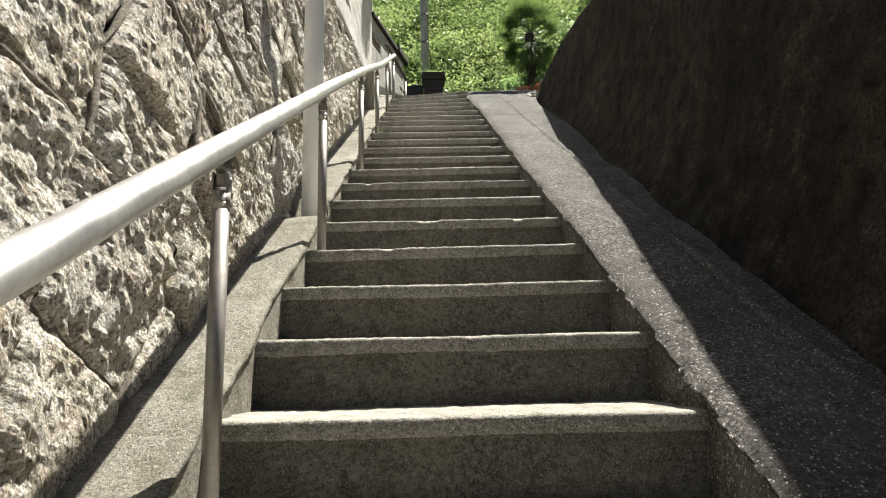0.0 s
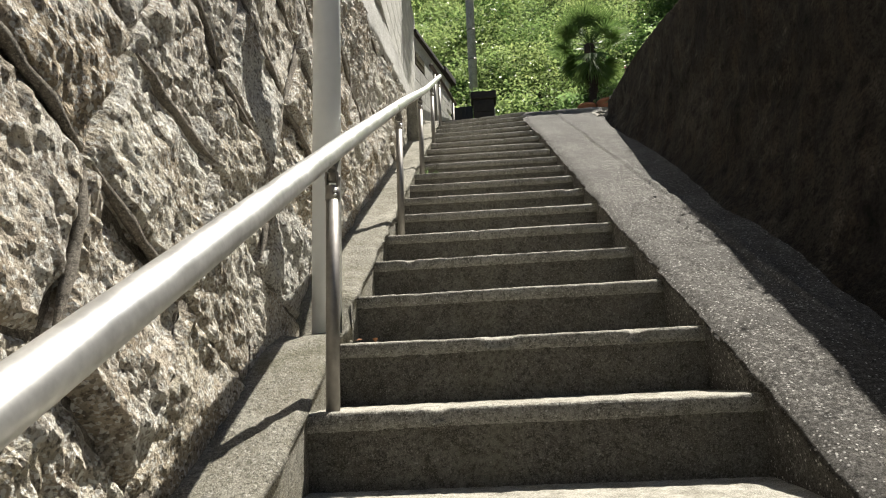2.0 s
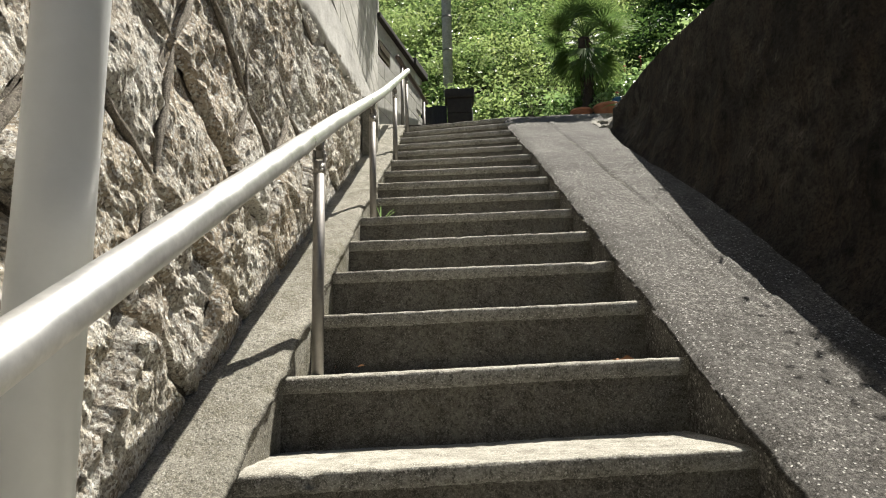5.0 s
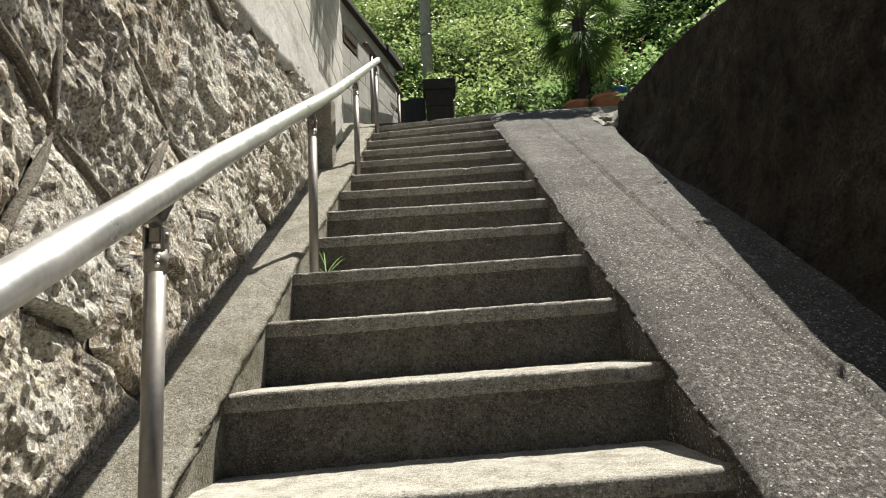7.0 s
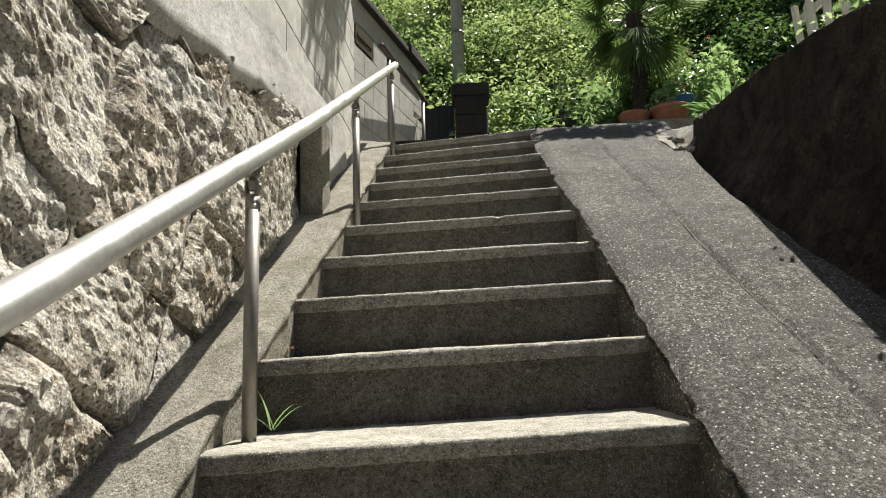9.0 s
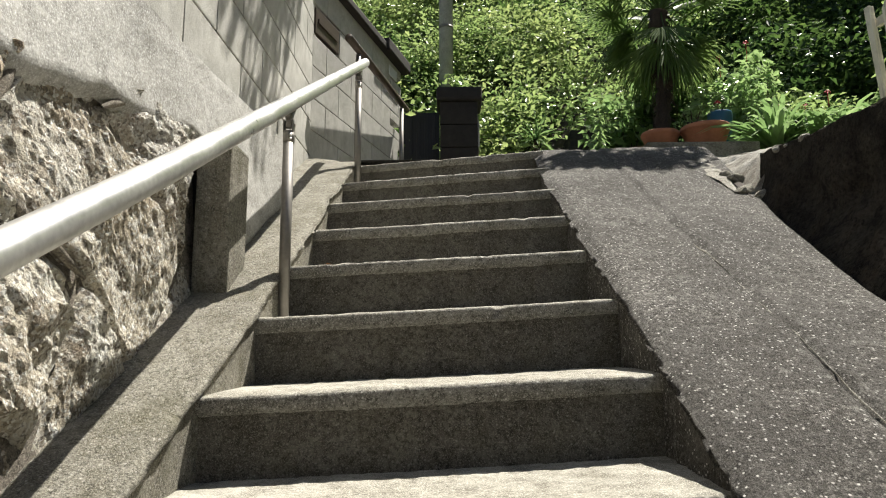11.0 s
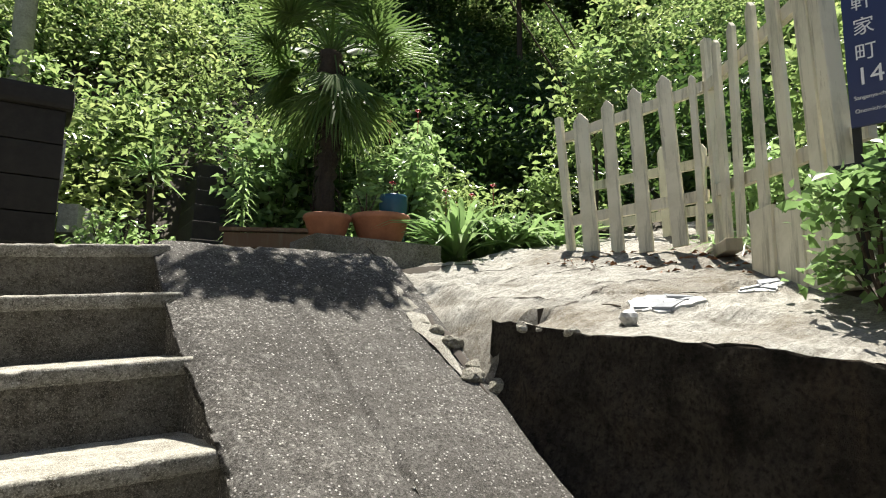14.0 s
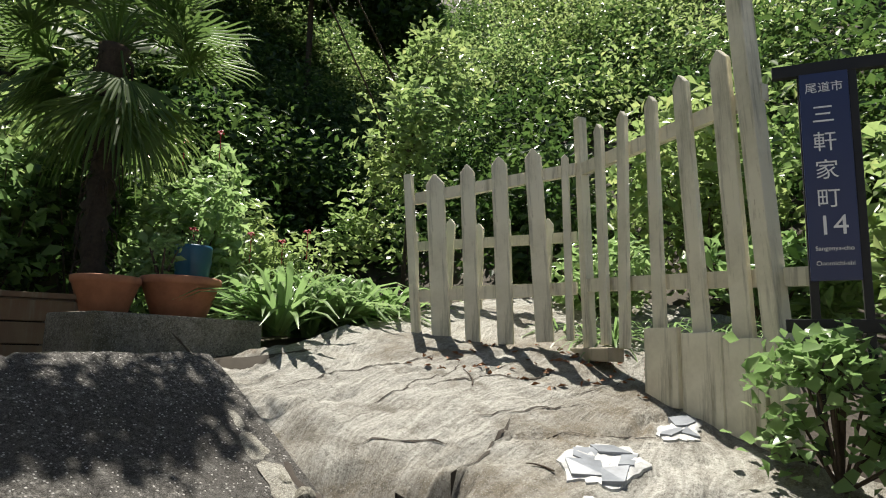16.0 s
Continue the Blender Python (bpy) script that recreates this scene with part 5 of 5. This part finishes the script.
def build_sign():
    W, H = 0.118, 0.575
    sg = empty("town_sign", "tall dark blue town sign with white writing in a black frame", "sign", (2.16, 5.72, 4.305))
    sg.rotation_euler = (0, 0, radians(-78))
    bm = bmesh.new()
    box(bm, (-W / 2, -0.006, 0), (W / 2, 0.006, H), 0.002)
    part("board", bm, M_SIGN, sg, "dark blue enamel board")
    for name, x in (("post", -W / 2 + 0.008), ("post", W / 2 + 0.012)):
        bm = bmesh.new()
        box(bm, (x - 0.011, 0.008, -0.45), (x + 0.011, 0.026, H + 0.03), 0.003)
        part(name, bm, M_BLACK, sg, "black square tube")
    for z in (H + 0.02, -0.118):
        bm = bmesh.new()
        box(bm, (-W / 2 - 0.065, 0.006, z - 0.018), (W / 2 + 0.30, 0.028, z + 0.018), 0.003)
        part("crossbar", bm, M_BLACK, sg, "black square tube")
    y = -0.0075
    text_mesh("lettering", "\u5c3e\u9053\u5e02", 0.031, (0, y, 0.53), M_WHITE, sg)
    for i, ch in enumerate("\u4e09\u8ed2\u5bb6\u753a"):
        text_mesh("lettering", ch, 0.058, (-0.006, y, 0.452 - 0.078 * i), M_WHITE, sg)
    text_mesh("lettering", "14", 0.075, (0, y, 0.145), M_WHITE, sg)
    text_mesh("lettering", "Sangenya-cho", 0.0165, (0, y, 0.085), M_WHITE, sg)
    text_mesh("lettering", "Onomichi-shi", 0.0165, (0, y, 0.045), M_WHITE, sg)


build_sign()


# ---- trailing ivy by the sign ----
def build_vine():
    rng = np.random.default_rng(31)
    ob = empty("vine", "light green trailing vine hanging over the apron's edge", "vine", (2.12, 5.74, 3.765))
    pts = []
    for k in range(17):
        a, b = rng.uniform(-0.26, 0.12), rng.uniform(-0.34, 0.24)
        z = rng.uniform(0.08, 0.40)
        line = [(0.05, 0, 0), (a * 0.5, b * 0.5, z * 1.1), (a, b, z)]
        bm = bmesh.new()
        tube(bm, line, [0.005, 0.004, 0.002], 5)
        part("stem", bm, M_BARK, ob)
        for f in np.linspace(0.15, 1.05, 46):
            p = np.array(line[1]) * (1 - f) + np.array(line[2]) * f
            pts.append(p + rng.normal(size=3) * (0.05, 0.05, 0.035))
    me = leaf_mesh("foliage", np.array(pts), 0.047, L_IVY, rng, 0.5, 0.8)
    f = new("foliage", me)
    f.parent = ob


build_vine()


def litter():
    rng = np.random.default_rng(6)
    pts = []
    for i in range(140):
        x, y = rng.uniform(2.2, 2.9), rng.uniform(6.2, 7.2)
        if abs((x - 2.6) + 0.4 * (y - 6.7)) < 0.28:
            pts.append((x, y, patio_surface(x, y) + 0.006))
    for k in (13, 17, 20, 8, 5):
        for i in range(5):
            pts.append((rng.uniform(-0.5, -0.3) if i % 2 else rng.uniform(0.3, 0.53), (k - 1) * TREAD + rng.uniform(0.08, 0.3), (k - 1) * RISE + 0.012))
    pts = np.array(pts)
    tagged(new("dead_leaves", leaf_mesh("dead_leaves", pts, 0.035, plain("dead_leaf", (0.27, 0.12, 0.05), 0.8), rng, 0.15)), "scattered dry brown leaves on the concrete", "leaves", "", "stuff")


litter()


# ---- weeds along the top of the shaded wall ----
def wall_weeds():
    rng = np.random.default_rng(15)
    pts = []
    for i in range(52):
        y = rng.uniform(-0.5, 5.9)
        if 3.9 < y < 4.6 or y > 5.3:
            continue
        n = rng.integers(6, 22)
        c = np.array((wall_top_x(y) + 0.05, y, wall_top_z(y) + 0.03))
        pts.append(c + rng.normal(size=(n, 3)) * (0.05, 0.07, 0.05) * rng.uniform(0.6, 1.6))
    p = np.concatenate(pts)
    tagged(new("wall_weeds", leaf_mesh("wall_weeds", p, 0.04, L_GARDEN, rng)), "small weeds growing along the top of the wall", "weeds", "", "stuff")
    strap_plant("grass_tuft", "thin green grass blades by a rail post", (-0.44, 4.33, 2.2), 5, 0.16, 0.005, L_IVY, 5, 0.3, 0, (0.8, 1.4))


wall_weeds()


# ---- repairs in the sloping strip ----
def strip(name, label, ys, centre, half, lift, material):
    us = [-1, -0.4, 0.4, 1]
    return sheet(name, us, ys, lambda u, v: (centre(v) + u * half(v), v, ramp_place(0.5, v)[2] + lift - 0.006 * abs(u)), material, label, "repair")


strip("crack_filler", "thin pale cement line filling a crack", spread(4.3, 6.2, 0.04), lambda v: 0.93 + 0.02 * fbm(v * 1.3, 0, 9) + 0.006 * fbm(v * 12, 1, 1), lambda v: 0.0005 + 0.006 * max(0.0, fbm(v * 5, 2, 2) + 0.1), 0.004, M_PATIO)
strip("cement_patch", "pale cement repair along the broken edge", spread(6.6, 7.32, 0.03), lambda v: ramp_edge(v) - 0.02 + 0.025 * fbm(v * 6, 3, 3), lambda v: 0.004 + 0.05 * math.sin((v - 6.6) / 0.72 * math.pi) * (0.8 + 0.5 * fbm(v * 9, 1, 4)), 0.007, M_PATIO)
for i, (y, r) in enumerate(((6.46, 0.03), (6.38, 0.018), (6.25, 0.026))):
    lump("broken_concrete", (wall_top_x(y) + 0.012, y, wall_top_z(y) - 0.01), r, 40 + i * 2.9, M_PATIO, "pale crumbled concrete on the broken wall edge", 0.6)


# ---- cracks in the apron ----
def crack_line(start_xy, heading, length, width, seed):
    """A jagged narrow seam of dirt wandering over the cement."""
    rng = random.Random(seed)
    x, y = start_xy
    a = heading
    n = max(6, int(length / 0.03))
    left, right = [], []
    for i in range(n + 1):
        w = width * (0.35 + rng.random()) * math.sin(math.pi * min(1, max(0.04, i / n)))
        c, d = math.cos(a), math.sin(a)
        for side, row in ((1, left), (-1, right)):
            px, py = x - d * w * side, y + c * w * side
            row.append((px, py, patio_surface(px, py) + 0.0025))
        x, y = x + c * length / n, y + d * length / n
        a = heading + 0.75 * fbm(i * 0.23, seed, 0.5) + rng.uniform(-0.35, 0.35)
    me = bpy.data.meshes.new("crack")
    me.from_pydata(left + right, [], [(i, n + 1 + i, n + 2 + i, i + 1) for i in range(n)])
    me.materials.append(M_SOIL)
    tagged(new("crack", me), "dirt-filled crack running across the cement", "crack", "", "structure")


for i, (p, h, length, w) in enumerate((((1.62, 7.35), -0.25, 0.9, 0.006), ((1.75, 7.0), 0.1, 0.7, 0.004), ((2.0, 7.05), -0.9, 0.6, 0.006), ((1.9, 6.75), -0.4, 0.55, 0.004), ((2.2, 6.9), -0.2, 0.4, 0.003), ((1.6, 6.55), 0.1, 0.45, 0.006), ((1.95, 6.5), -0.7, 0.5, 0.004), ((2.3, 6.62), -0.6, 0.45, 0.003), ((1.55, 6.9), -0.6, 0.35, 0.005))):
    crack_line(p, h, length, w, i + 1)


def twigs():
    for i, (x, y, a, n) in enumerate(((2.15, 6.85, 0.4, 0.16), (1.78, 6.35, 1.2, 0.08), (2.35, 6.75, -0.5, 0.12))):
        bm = bmesh.new()
        pts = []
        for f in (0, 0.35, 0.7, 1.0):
            px, py = x + n * f * math.cos(a + 0.4 * f), y + n * f * math.sin(a + 0.4 * f)
            pts.append((px, py, patio_surface(px, py) + 0.005))
        tube(bm, pts, [0.003, 0.003, 0.0025, 0.0015], 6)
        solid("twig", bm, M_BARK, "thin dry twig lying on the cement", "twig")


twigs()


# Dark sheet over the apron: soil, with the shade on it in the colour.
def bed_place(u, v):
    return (u, v, patio_surface(u, v) + 0.035 + 0.02 * fbm(u * 5, v * 5, 2) - 0.05 * max(0.0, 1 - (u - 2.26 - 0.05 * fbm(v * 4, 1, 1)) / 0.08))


sheet("shaded_soil_bed", spread(2.26, 4.2, 0.05), spread(3.6, 5.98, 0.05), bed_place, M_SOIL, "soil bed beside the apron under the sign, its shade in the dark colour", "ground")

# Flat strip on the surface; soil colour stands for shade in the gap.
strip("gap_shade_strip", "dark strip laid on top, painted as the shade in the gap by the apron", spread(6.5, 7.28, 0.025), lambda v: ramp_edge(v) + 0.03 + 0.018 * fbm(v * 8, 3, 7), lambda v: 0.003 + 0.022 * math.sin((v - 6.5) / 0.78 * math.pi) * max(0.25, 0.8 + 0.7 * fbm(v * 12, 1, 8)), 0.006, M_SOIL)
